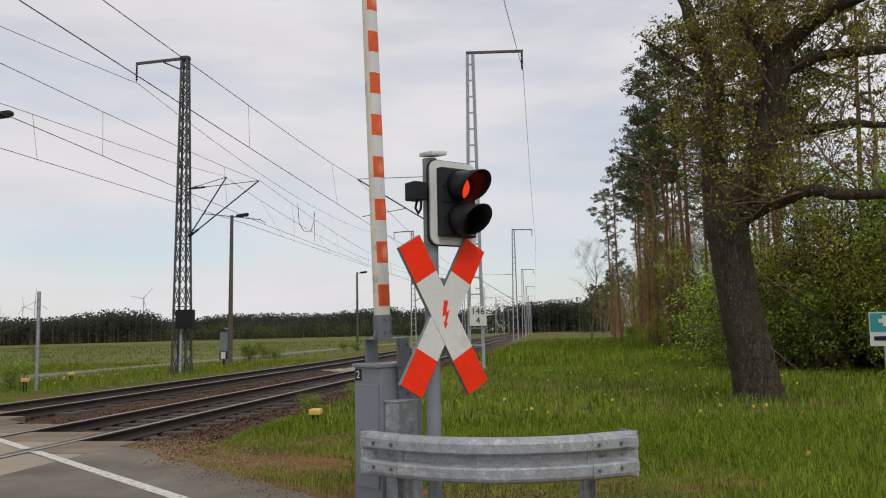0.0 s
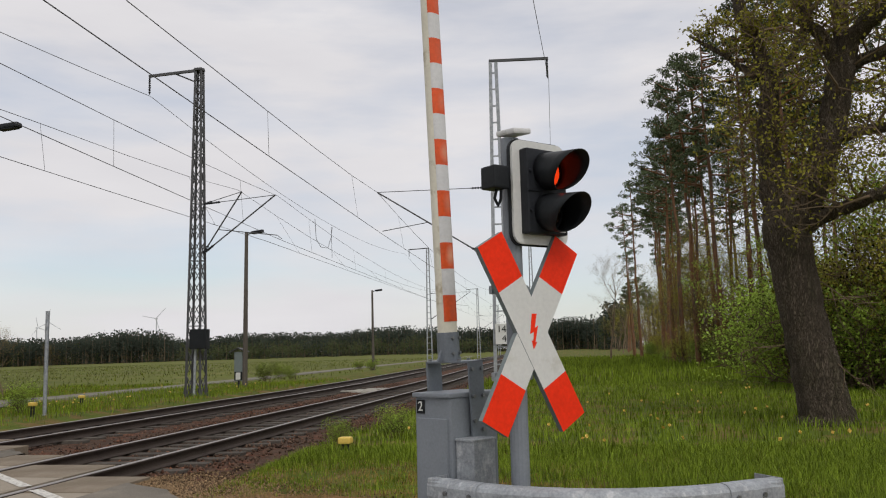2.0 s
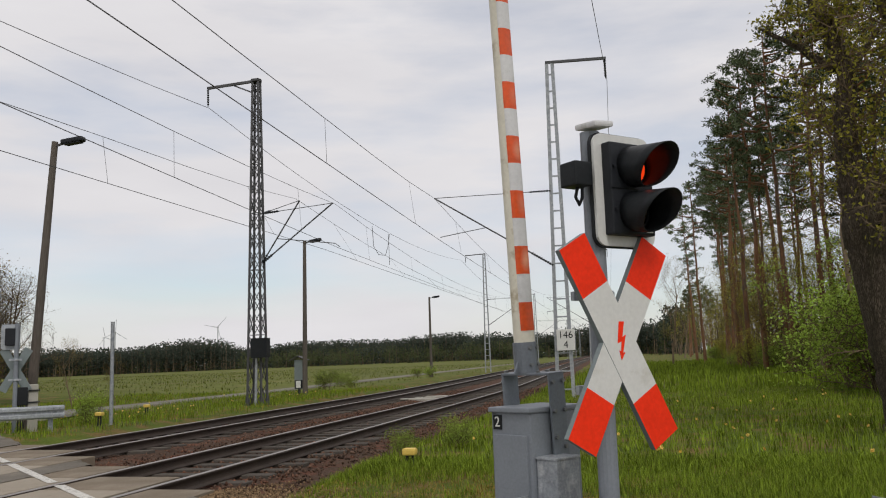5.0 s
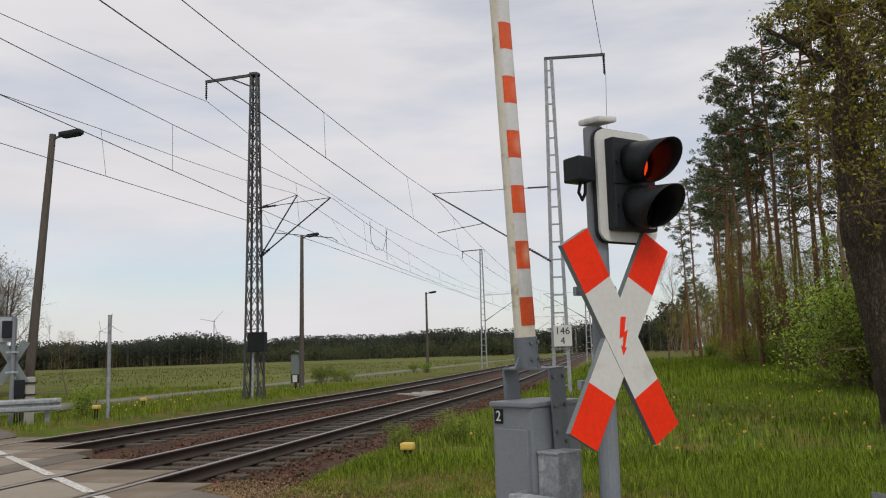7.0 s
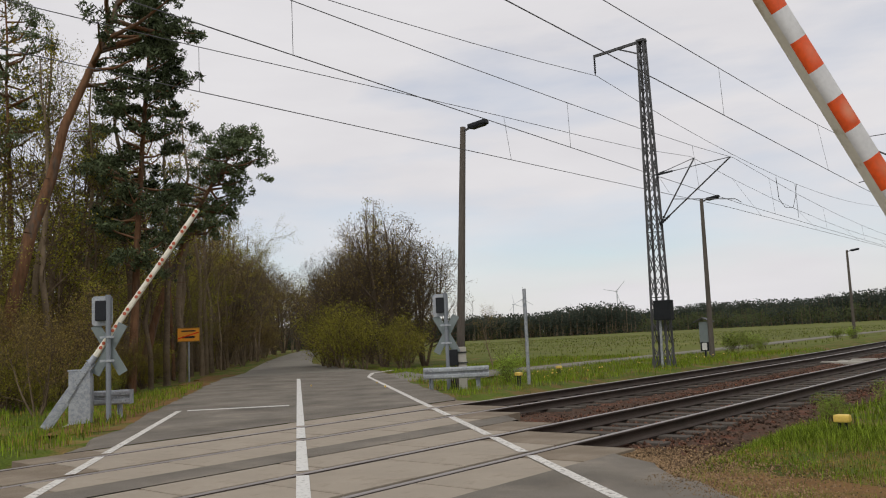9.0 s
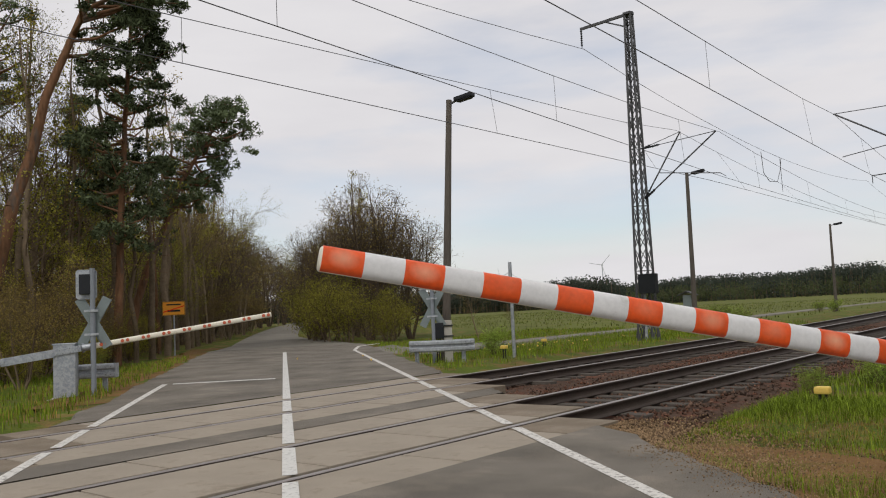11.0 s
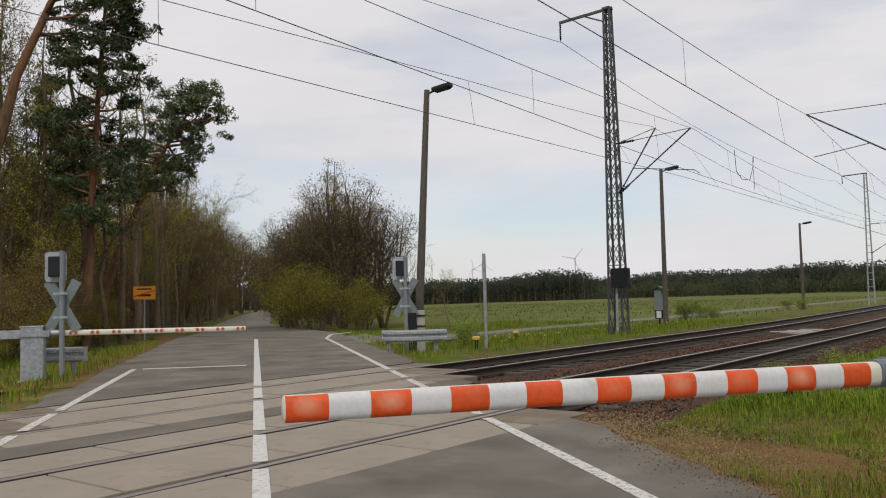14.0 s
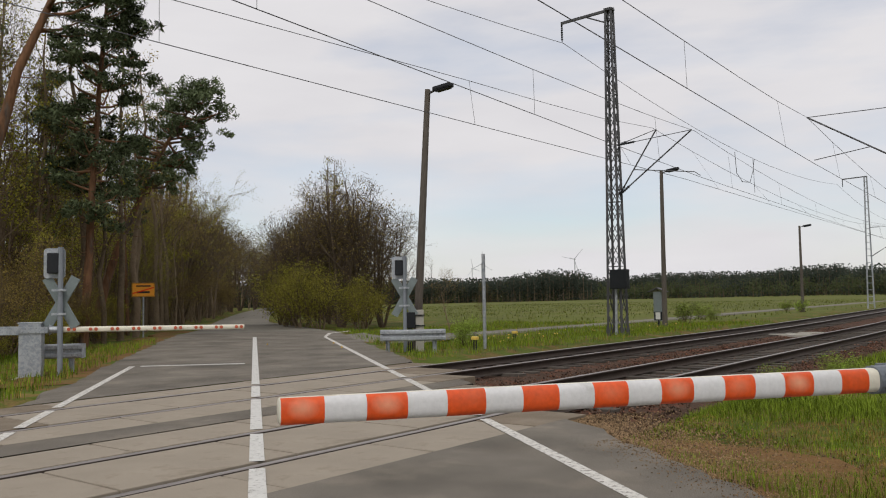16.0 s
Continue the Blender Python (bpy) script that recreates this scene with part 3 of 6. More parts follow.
def lattice_mast():
    """The four-legged lattice mast with its feeder arm, cantilever and relay box."""
    t = thing("catenary_mast", pose(-14.18, 29.0, -0.22), "tall dark riveted lattice mast carrying the overhead line", "mast")
    H, w0, w1 = 12.6, 0.285, 0.115

    def leg(z, sx, sy):
        k = z / H
        w = w0 + (w1 - w0) * k
        return Vector((sx * w, sy * w * 0.9, z))
    for sx in (-1, 1):
        for sy in (-1, 1):
            bm = bmesh.new()
            bar(bm, leg(0, sx, sy), leg(H, sx, sy), 0.07, 0.07)
            part("leg", bm, M["mast_paint"], t)
            bm = bmesh.new()
            pts = [(-0.12, 0), (0.12, 0), (0.045, 0.5), (-0.045, 0.5)]
            plate(bm, pts, 0.025, Matrix.Translation(leg(0, sx, sy)))
            box(bm, (0.26, 0.26, 0.10), (*leg(0, sx, sy).xy, -0.02))
            part("foot_plate", bm, M["mast_paint"], t)
    zs, z = [0.0], 0.0
    while z < H - 0.35:
        z += 0.95 * (1 - 0.5 * z / H)
        zs.append(min(z, H))
    for sa, sb in (((-1, -1), (1, -1)), ((-1, 1), (1, 1)), ((-1, -1), (-1, 1)), ((1, -1), (1, 1))):
        ends = [(leg(a, *sa), leg(b, *sb), 0.032) for a, b in zip(zs, zs[1:])] + [(leg(a, *sb), leg(b, *sa), 0.032) for a, b in zip(zs, zs[1:])]
        for p, q, w in ends + [(leg(a, *sa), leg(a, *sb), 0.05) for a in zs[::3]]:
            bm = bmesh.new()
            bar(bm, p, q, w, 0.02)
            part("brace", bm, M["mast_paint"], t)
    bm = bmesh.new()
    box(bm, (0.32, 0.32, 0.10), (0, 0, H + 0.02), bevel=0.01)
    bar(bm, (0.2, 0, H + 0.02), (-2.05, -0.1, H - 0.10), 0.08, 0.10)
    bar(bm, (-0.15, 0, H - 0.45), (-1.0, -0.05, H - 0.06), 0.05, 0.05)
    part("feeder_arm", bm, M["mast_paint"], t)
    bm = bmesh.new()
    insulator(bm, Vector((-2.02, -0.1, H - 0.12)), Vector((-2.02, -0.1, H - 0.85)), 0.05)
    part("insulator", bm, M["black"], t)
    for dy, tx, tz in ((-0.25, LEFT_LONG[0] + 14.18, LEFT_LONG[1] + 0.22), (0.35, LEFT_SHORT[0] + 14.18, LEFT_SHORT[1] + 0.22)):
        tip = Vector((tx, dy, tz))
        top, low = Vector((0.20, 0, 7.34)), Vector((0.22, 0, 5.44))
        bm = bmesh.new()
        rod(bm, low + (tip - low) * 0.14, tip, 0.028, seg=8)
        rod(bm, top + (tip - top) * 0.25, tip, 0.014, seg=6)
        part("cantilever_tube", bm, M["mast_paint"], t)
        for p, f, r in ((low, 0.16, 0.06), (top, 0.26, 0.05)):
            bm = bmesh.new()
            insulator(bm, p, p + (tip - p) * f, r)
            part("insulator", bm, M["black"], t)
    bm = bmesh.new()
    rod(bm, (0.9, -0.1, 6.32), (3.25, -0.25, 5.98), 0.016, seg=6)
    rod(bm, (3.25, -0.25, 5.98), (3.45, -0.25, 5.83), 0.012, seg=6)
    part("steady_arm", bm, M["mast_paint"], t)
    bm = bmesh.new()
    box(bm, (0.66, 0.30, 0.72), (0.34, -0.44, 2.25), bevel=0.02)
    box(bm, (0.5, 0.25, 0.08), (0.25, -0.30, 2.0))
    part("relay_box", bm, M["black"], t, "black box fixed to the mast")
    bm = bmesh.new()
    rod(bm, (0.1, -0.36, -0.0), (0.14, -0.36, 2.0), 0.05, seg=8)
    part("cable_pipe", bm, M["galv_old"], t)


def insulator(bm, a, b, r):
    a, b = Vector(a), Vector(b)
    rod(bm, a, b, r * 0.35, seg=8)
    n = max(4, int((b - a).length / 0.09))
    for k in range(1, n):
        p, q = a.lerp(b, (k - 0.32) / n), a.lerp(b, (k + 0.32) / n)
        rod(bm, p, q, r, r * 0.6, seg=8)


def ladder_mast(x, y, side, H=12.1, board=False):
    """The flat mast of two channels with rungs; side: the way of its feeder arm."""
    t = thing("catenary_mast", pose(x, y, -0.25), "grey ladder-like steel mast with a feeder arm at its top", "mast", "ladder masts")
    zs = np.arange(0.5, H, 0.62)

    def leg(z, s):
        return Vector((s * (0.27 - 0.17 * z / H), 0, z))
    for s in (-1, 1):
        bm = bmesh.new()
        bar(bm, leg(0, s), leg(H, s), 0.06, 0.12)
        part("leg", bm, M["galv_old"], t)
    for z in zs:
        bm = bmesh.new()
        bar(bm, leg(z, -1), leg(z, 1), 0.05, 0.05)
        part("rung", bm, M["galv_old"], t)
    bm = bmesh.new()
    bar(bm, (-side * 0.15, 0, H + 0.02), (side * 2.0, 0, H - 0.06), 0.08, 0.09)
    part("feeder_arm", bm, M["mast_paint"], t)
    bm = bmesh.new()
    insulator(bm, (side * 1.95, 0, H - 0.08), (side * 1.95, 0, H - 0.8), 0.05)
    part("insulator", bm, M["black"], t)
    tip = Vector((-side * 4.37, -0.2, 7.44))
    top, low = Vector((-side * 0.12, 0, 7.43)), Vector((-side * 0.16, 0, 4.75))
    bm = bmesh.new()
    rod(bm, low + (tip - low) * 0.18, tip, 0.026, seg=8)
    rod(bm, top + (tip - top) * 0.2, tip, 0.013, seg=6)
    rod(bm, low.lerp(tip, 0.56), (-side * 4.2, -0.2, 6.0), 0.014, seg=6)
    part("cantilever_tube", bm, M["mast_paint"], t)
    for p, r in ((low, 0.055), (top, 0.045)):
        bm = bmesh.new()
        insulator(bm, p, p + (tip - p) * 0.2, r)
        part("insulator", bm, M["black"], t)
    if board:
        bm = bmesh.new()
        box(bm, (0.62, 0.03, 0.72), (0.10, -0.12, 2.18), bevel=0.01)
        b = part("kilometre_board", bm, M["white"], t, "white board with black kilometre figures")
        lettering("figures", "146", 0.34, pose(0.10, -0.142, 2.34), M["black"], b)
        lettering("figures", "4", 0.34, pose(0.10, -0.142, 2.01), M["black"], b)
        bm = bmesh.new()
        box(bm, (0.5, 0.05, 0.5), (0.0, 0.0, -0.1))
        part("foundation", bm, M["concrete"], t)
    return t


lattice_mast()
ladder_mast(-2.80, 29.2, 1, board=True)
for k in range(1, 8):
    ladder_mast(-3.1 + sweep(86 + 59 * (k - 1)), 86 + 59 * (k - 1), 1)
    ladder_mast(-13.6 + sweep(84 + 61 * (k - 1)), 84 + 61 * (k - 1), -1)


def wires():
    """The overhead lines: carrying cable, contact wire and droppers, in three sets, and the feeders at the mast tips."""
    def line(rows, drop, k=14):
        """Through (x, y, z) at the masts, hanging by drop between them."""
        out = []
        for a, b in zip(rows, rows[1:]):
            a, b = Vector(a), Vector(b)
            out += [a.lerp(b, i / k) - Vector((0, 0, drop * 4 * (i / k) * (1 - i / k))) for i in range(k)]
        return out + [Vector(rows[-1])]

    far = [(-10.8 + sweep(85 + 60 * k), 85 + 60 * k) for k in range(8)]
    near = [(-6.74 + sweep(85 + 60 * k), 85 + 60 * k) for k in range(8)]
    sets = (
        ([(-11.46, -31), (-11.46, 29)] + far, [(-11.40, -31), (LEFT_SHORT[0], 29)] + far, LEFT_SHORT[1]),
        ([(-5.95, -31), (-10.85, 29), (-13.5, 85)], [(-6.6, -31), (LEFT_LONG[0], 29), (-13.5, 85)], LEFT_LONG[1]),
        ([(-3.6, -31), (-6.95, 29)] + near, [(-4.0, -31), (NEAR_TIP[0], 29)] + near, NEAR_TIP[1]),
    )
    for con_at, cab_at, zm in sets:
        t = thing("overhead_line", pose(0, 0, 0), "carrying cable, contact wire and droppers hung from the masts", "overhead line", "overhead lines")
        con = line([(x, y, 5.6) for x, y in con_at], 0.04)
        cab = line([(x, y, zm if y == 29 else 7.35) for x, y in cab_at], 1.3 if zm == LEFT_SHORT[1] else 1.0)
        for i in range(14):
            # the cable keeps over its contact wire and swings to the arm near the mast
            cab[i].x = con[i].x + (cab[14].x - con[14].x) * ramp(i / 14, 0.72, 1.0)
        for nm, pts, r in (("carrying_cable", cab, 0.0075), ("contact_wire", con, 0.0085)):
            bm = bmesh.new()
            tube(bm, pts, r, 4, False)
            part(nm, bm, M["wire"], t)
        for i in range(1, len(con)):
            if i % 14 in (1, 3, 5, 7, 9, 11, 13) and con[i].y < 150:
                bm = bmesh.new()
                tube(bm, [cab[i], con[i]], 0.0045, 4, False)
                part("dropper", bm, M["wire"], t)
    t = thing("jumper_cable", pose(0, 0, 0), "slack loop of cable between two overhead wires", "cable")
    bm = bmesh.new()
    tube(bm, [(-10.9, 33, 7.0), (-10.95, 33.3, 6.2), (-10.9, 33.8, 5.9), (-10.85, 34.6, 5.95), (-10.9, 35.2, 6.5), (-10.9, 35.4, 7.0)], 0.012, 5)
    tube(bm, [(-10.95, 35.4, 7.0), (-10.95, 35.5, 5.62)], 0.010, 5)
    part("cable", bm, M["wire"], t)
    for x, z in ((-16.2, 11.5), (-0.80, 10.95)):
        bm = bmesh.new()
        tube(bm, line([(x + sweep(29 + 56 * k), 29 + 56 * k, z) for k in range(-2, 8)], 1.2), 0.011, 4, False)
        tagged(part("feeder_line", bm, M["wire"]), "single feeder wire hung from the mast arms", "wire", "feeder lines")


wires()


# ---- the barriers ----
def barrier(m, length, label, front_stripes):
    """A half barrier: housing, and a lift frame that carries the boom. Local x: into the road, y: to the traffic."""
    t = thing("level_crossing_barrier", m, label, "barrier", "barriers")
    bm = bmesh.new()
    box(bm, (0.44, 0.31, 1.22), (0, 0.04, 0.53), bevel=0.012)
    box(bm, (0.48, 0.33, 0.03), (0, 0.04, 1.152), bevel=0.008)
    housing = part("housing", bm, M["grey_paint"] if front_stripes else M["galv"], t, "grey sheet-metal drive housing")
    bm = bmesh.new()
    box(bm, (0.02, 0.26, 0.78), (0.226, 0.04, 0.62), bevel=0.004)
    rod(bm, (0.235, 0.09, 0.62), (0.25, 0.09, 0.62), 0.018, seg=10)
    part("door", bm, M["grey_paint"] if front_stripes else M["galv"], t)
    bm = bmesh.new()
    box(bm, (0.62, 0.62, 0.16), (0, 0, -0.08), bevel=0.01)
    part("foundation", bm, M["concrete"], t)
    # the lift frame turns about its axle
    bm = bmesh.new()
    for sy in (-1, 1):
        box(bm, (0.56, 0.014, 0.135), (0.07, 0.04 + sy * 0.183, 0), bevel=0.003)
    box(bm, (0.014, 0.38, 0.135), (0.345, 0.04, 0), bevel=0.003)
    tube(bm, [(0.352, 0, 0), (0.42, 0, 0), (0.535, 0, 0)], [0.072, 0.073, 0.073], 16)
    for sz in (-1, 1):
        v = [bm.verts.new(p) for p in ((0.352, -0.006, sz * 0.05), (0.352, -0.006, sz * 0.115), (0.46, -0.006, sz * 0.05), (0.352, 0.006, sz * 0.05), (0.352, 0.006, sz * 0.115), (0.46, 0.006, sz * 0.05))]
        for q in ((0, 1, 2), (5, 4, 3), (0, 3, 4, 1), (1, 4, 5, 2), (2, 5, 3, 0)):
            bm.faces.new([v[k] for k in q])
    frame_mat = M["plate_grey"] if front_stripes else M["galv"]
    lift = part("lift_frame", bm, frame_mat, t, "bolted steel frame that swings the boom")
    rear = 0.20 if front_stripes else 1.05
    bm = bmesh.new()
    for sy in (-1, 1):
        box(bm, (rear, 0.012, 0.17), (-0.20 - rear / 2, 0.04 + sy * 0.196, -0.01), bevel=0.004)
    rod(bm, (-0.14 - rear, -0.20, 0), (-0.14 - rear, 0.20, 0), 0.03, seg=10)
    for sy in (-1, 1):
        for z in (-0.05, 0.04):
            rod(bm, (-0.16 - rear, 0.04 + sy * 0.20, z), (-0.16 - rear, 0.04 + sy * 0.214, z), 0.015, seg=6)
    part("counterweight_arm", bm, M["galv_old"] if front_stripes else M["galv"], lift, "galvanised counterweight arm")
    bm = bmesh.new()
    for sy in (-1, 1):
        for x, z in ((0.30, 0.045), (0.30, -0.045), (0.13, 0.045), (0.13, -0.045), (-0.08, 0.03), (-0.14, -0.045), (-0.02, -0.045)):
            rod(bm, (x, 0.04 + sy * 0.188, z), (x, 0.04 + sy * 0.206, z), 0.013, seg=6)
    for x in (0.40, 0.50):
        for z in (-0.03, 0.03):
            rod(bm, (x, 0.062, z), (x, 0.078, z), 0.011, seg=6)
    for x in (-0.10, 0.10):
        for y in (-0.13, 0.13):
            rod(bm, (0.35, y, x * 0.45), (0.365, y, x * 0.45), 0.012, seg=6)
    tagged(part("bolts", bm, M["bolt"], lift), kind="stuff")
    x0 = 0.50
    ra, rb = 0.061, 0.0535

    def ring(x, grow=0.0, arc=(0, 360), k=20):
        f = (x - x0) / (length - x0)
        r = ra + (rb - ra) * f + grow
        return [Vector((x, r * 0.92 * math.copysign(abs(math.cos(radians(a))) ** 0.68, math.cos(radians(a))), r * math.copysign(abs(math.sin(radians(a))) ** 0.68, math.sin(radians(a))))) for a in np.linspace(arc[0], arc[1], k)]
    bm = bmesh.new()
    rings = [[bm.verts.new(p) for p in ring(x, k=21)[:-1]] for x in np.linspace(x0, length - 0.008, 8)]
    rings.append([bm.verts.new(p) for p in ring(length, -0.006, k=21)[:-1]])
    for r, q in zip(rings, rings[1:]):
        for k in range(20):
            bm.faces.new((r[k], r[(k + 1) % 20], q[(k + 1) % 20], q[k]))
    bm.faces.new(rings[-1])
    boom = part("boom", bm, M["cream"], lift, "cream round barrier boom", smooth=True)
    # films on the traffic side
    n = 17
    span = (length - 0.004 - (x0 + 0.105)) / n
    for k in range(n):
        a, b = x0 + 0.105 + k * span, x0 + 0.105 + (k + 1) * span
        red = k % 2 == 0
        bm = bmesh.new()
        arc = (-66, 70)
        rows = [[bm.verts.new(p) for p in ring(x, 0.0022, arc, 14)] for x in (a, b)]
        lip = [[bm.verts.new(p) for p in ring(x, 0.0022, arc, 14)] for x in (a, b)]
        inner = [[bm.verts.new(p) for p in ring(x, 0.0002, arc, 14)] for x in (a, b)]
        for i in range(13):
            bm.faces.new((rows[0][i], rows[0][i + 1], rows[1][i + 1], rows[1][i]))
        for e in (0, 1):
            for i in range(13):
                bm.faces.new((lip[e][i], inner[e][i], inner[e][i + 1], lip[e][i + 1]))
        part("red_band" if red else "white_band", bm, M["boom_red"] if red else M["boom_white"], lift, "", True)
    # round reflectors on the rear side, in pairs
    bm = bmesh.new()
    src = None
    for k in range(9 if not front_stripes else 0):
        for d in (-0.055, 0.055):
            x = length - 0.12 - k * (length - x0 - 0.25) / 8.4 + d
            if src is None:
                rod(bm, (0, 0, 0), (0, -0.012, 0), 0.038, 0.034, seg=12)
                src = part("reflector", bm, M["reflector"], lift, "round red reflector")
                o = src
            else:
                o = new("reflector", src.data)
                o.parent = lift
            o.location = (x, -0.058, 0.004)
    if src is None:
        bm.free()
    if front_stripes:
        bm = bmesh.new()
        box(bm, (0.004, 0.068, 0.085), (0.224, -0.062, 1.08))
        pl = part("number_plate", bm, M["black"], t, "small black plate with a white figure")
        lettering("figure", "2", 0.085, pose(0.2275, -0.062, 1.08, 0, 0, 90), M["white"], pl)
        bm = bmesh.new()
        box(bm, (0.20, 0.15, 1.04), (0.09, 0.273, 0.36), bevel=0.008)
        box(bm, (0.215, 0.155, 0.015), (0.09, 0.276, 0.885), bevel=0.004)
        part("cable_case", bm, M["galv_old"], t, "galvanised cable case beside the housing")
    return t, lift


NEAR = pose(-0.62, 5.18, 0, 0, 0, math.degrees(math.atan2(-0.834, -0.552)))
FAR = pose(-17.9, 8.75, -0.08, 0, 0, math.degrees(math.atan2(0.8, 0.6)))
near_barrier, near_lift = barrier(NEAR, 3.53, "grey barrier drive with a red and white striped boom", True)
far_barrier, far_lift = barrier(FAR, 4.42, "galvanised barrier drive with a cream boom dotted with reflectors", False)


# ---- crosses and light signals ----
def half_cross(bm, s, length=1.22, w=0.205, thick=0.035):
    """One board of the cross with its red ends: faces 0 white, 1 red."""
    mx = pose(0, 0, 0, 0, s * 29.5, 0)
    box(bm, (w, thick, length))
    for z in (-length / 2 + 0.29, length / 2 - 0.29):
        bmesh.ops.bisect_plane(bm, geom=bm.verts[:] + bm.edges[:] + bm.faces[:], plane_co=(0, 0, z), plane_no=(0, 0, 1))
    for f in bm.faces:
        f.material_index = 1 if abs(f.calc_center_median().z) > length / 2 - 0.29 else 0
    bmesh.ops.transform(bm, matrix=mx, verts=bm.verts)


def crossing_sign(m, lit, label):
    """Post, cross, and two-light signal. Local y looks away from the traffic."""
    t = thing("crossing_signal", m, label, "railway signal", "crossing signals")
    bm = bmesh.new()
    rod(bm, (0, 0, -0.2), (0, 0, 2.70), 0.055, seg=16)
    part("post", bm, M["grey_paint"], t, "grey round steel post")
    for s, y in ((-1, -0.112), (1, -0.109)):
        bm = bmesh.new()
        half_cross(bm, s)
        bmesh.ops.transform(bm, matrix=Matrix.Translation((0.02, y, 1.52)), verts=bm.verts)
        o = part("cross_board", bm, [M["white"], M["red"], M["sign_back"]], t, "white cross board with red ends")
        for p in o.data.polygons:
            if p.normal.y > 0.5 or abs(p.normal.y) < 0.3:
                p.material_index = 2
    bm = bmesh.new()
    for sc in (((-0.012, 0.115), (0.035, 0.115), (0.012, 0.02), (0.045, 0.035), (0.012, -0.075), (0.032, -0.07), (-0.004, -0.12), (-0.022, -0.06), (-0.006, -0.066), (0.004, -0.005), (-0.034, -0.018)),):
        plate(bm, sc, 0.002, Matrix.Translation((0.025, -0.131, 1.53)) @ Matrix.Diagonal((0.78, 1, 0.88, 1)))
    part("lightning_arrow", bm, M["red"], t, "red lightning arrow")
    for z in (1.27, 1.78):
        bm = bmesh.new()
        box(bm, (0.30, 0.03, 0.05), (0.01, 0.055, z), bevel=0.004)
        box(bm, (0.14, 0.10, 0.05), (0, 0, z), bevel=0.006)
        part("clamp", bm, M["galv"], t)
    # the signal head
    zc = 2.36
    bm = bmesh.new()
    plate(bm, rounded(0.43, 0.63, 0.065), 0.03, Matrix.Translation((0.15, -0.08, zc)))
    bmesh.ops.bevel(bm, geom=[e for e in bm.edges if e.calc_face_angle(0) > 1.0], offset=0.006, segments=2, affect="EDGES")
    board = part("signal_board", bm, [M["white"]], t, "white-rimmed signal backboard")
    bm = bmesh.new()
    plate(bm, rounded(0.445, 0.645, 0.07), 0.022, Matrix.Translation((0.15, -0.067, zc)))
    part("board_back", bm, M["galv"] if not lit else M["black"], t)
    bm = bmesh.new()
    box(bm, (0.315, 0.07, 0.515), (0.15, -0.125, zc), bevel=0.012)
    box(bm, (0.315, 0.01, 0.006), (0.15, -0.162, zc))
    for z in (-0.12, 0.12):
        rod(bm, (0.015, -0.16, zc + z), (0.015, -0.172, zc + z), 0.009, seg=8)
    part("signal_housing", bm, M["dark_grey"], t, "black two-light signal housing")
    bm = bmesh.new()
    box(bm, (0.24, 0.12, 0.44), (0.15, 0.0, zc), bevel=0.02)
    part("rear_case", bm, M["dark_grey"], t)
    for z, on in ((0.125, lit), (-0.125, False)):
        bm = bmesh.new()
        r, k = 0.112, 26
        rows = []
        for y, open_at, rr in ((-0.158, -90, r), (-0.24, -90, r), (-0.36, -50, r * 1.01), (-0.455, 8, r * 1.03)):
            row = []
            for i in range(k + 1):
                a = radians(-90 + 360 * i / k)
                cut = -0.158 - (-y - 0.158) * min(1.0, 0.34 + 0.66 * (math.sin(a) * 0.5 + 0.5) ** 0.8) if y < -0.2 else y
                row.append(bm.verts.new((0.155 + rr * math.cos(a), cut, zc + z + rr * math.sin(a) - (-cut - 0.158) * 0.13)))
            rows.append(row)
        for p, q in zip(rows, rows[1:]):
            for i in range(k):
                bm.faces.new((p[i], p[i + 1], q[i + 1], q[i]))
        hood = part("hood", bm, M["black"], t, "black visor hood", True)
        sol = hood.modifiers.new("thickness", "SOLIDIFY")
        sol.thickness, sol.offset = 0.005, 0
        bm = bmesh.new()
        bmesh.ops.create_uvsphere(bm, u_segments=20, v_segments=10, radius=0.102, matrix=Matrix.Translation((0.155, -0.152, zc + z)) @ Matrix.Diagonal((1, 0.3, 1, 1)))
        part("lens", bm, M["lens_red"] if on else M["lens_dark"], t, "glowing red lens" if on else "dark unlit lens", True)
    bm = bmesh.new()
    box(bm, (0.045, 0.006, 0.012), (0.26, -0.162, zc - 0.235))
    part("maker_mark", bm, M["white"], t)
    if lit:
        bm = bmesh.new()
        box(bm, (0.14, 0.17, 0.035), (0.01, -0.03, 2.735), pose(0, 0, 0, 4, -5, 0), bevel=0.012)
        part("post_cap", bm, M["boom_white"], t, "flat pale metal cap")
        # a plain black box on a bracket, no lamp in it
        bm = bmesh.new()
        vs = box(bm, (0.115, 0.13, 0.135), (-0.17, -0.06, 2.43), bevel=0.01)
        tube(bm, [(-0.16, -0.06, 2.37), (-0.17, -0.05, 2.31), (-0.145, -0.05, 2.27), (-0.115, -0.04, 2.31), (-0.10, -0.03, 2.40), (-0.06, 0, 2.45)], 0.010, 6)
        bar(bm, (-0.12, -0.03, 2.44), (-0.03, 0, 2.44), 0.04, 0.05)
        part("side_lamp", bm, M["black"], t, "small black box on a bracket with a cable loop")
    return t


crossing_sign(pose(-0.15, 4.73, 0.0, 0, 0, 45.5), True, "red and white railway crossing cross under a red light signal")
crossing_sign(pose(-17.45, 9.15, -0.02, 0, 0, 45 + 178), False, "back of a grey crossing cross and signal on a post")
crossing_sign(pose(-15.62, 18.35, -0.02, 0, 0, 45 + 168), False, "back of a grey crossing cross and signal beside the lamp post")


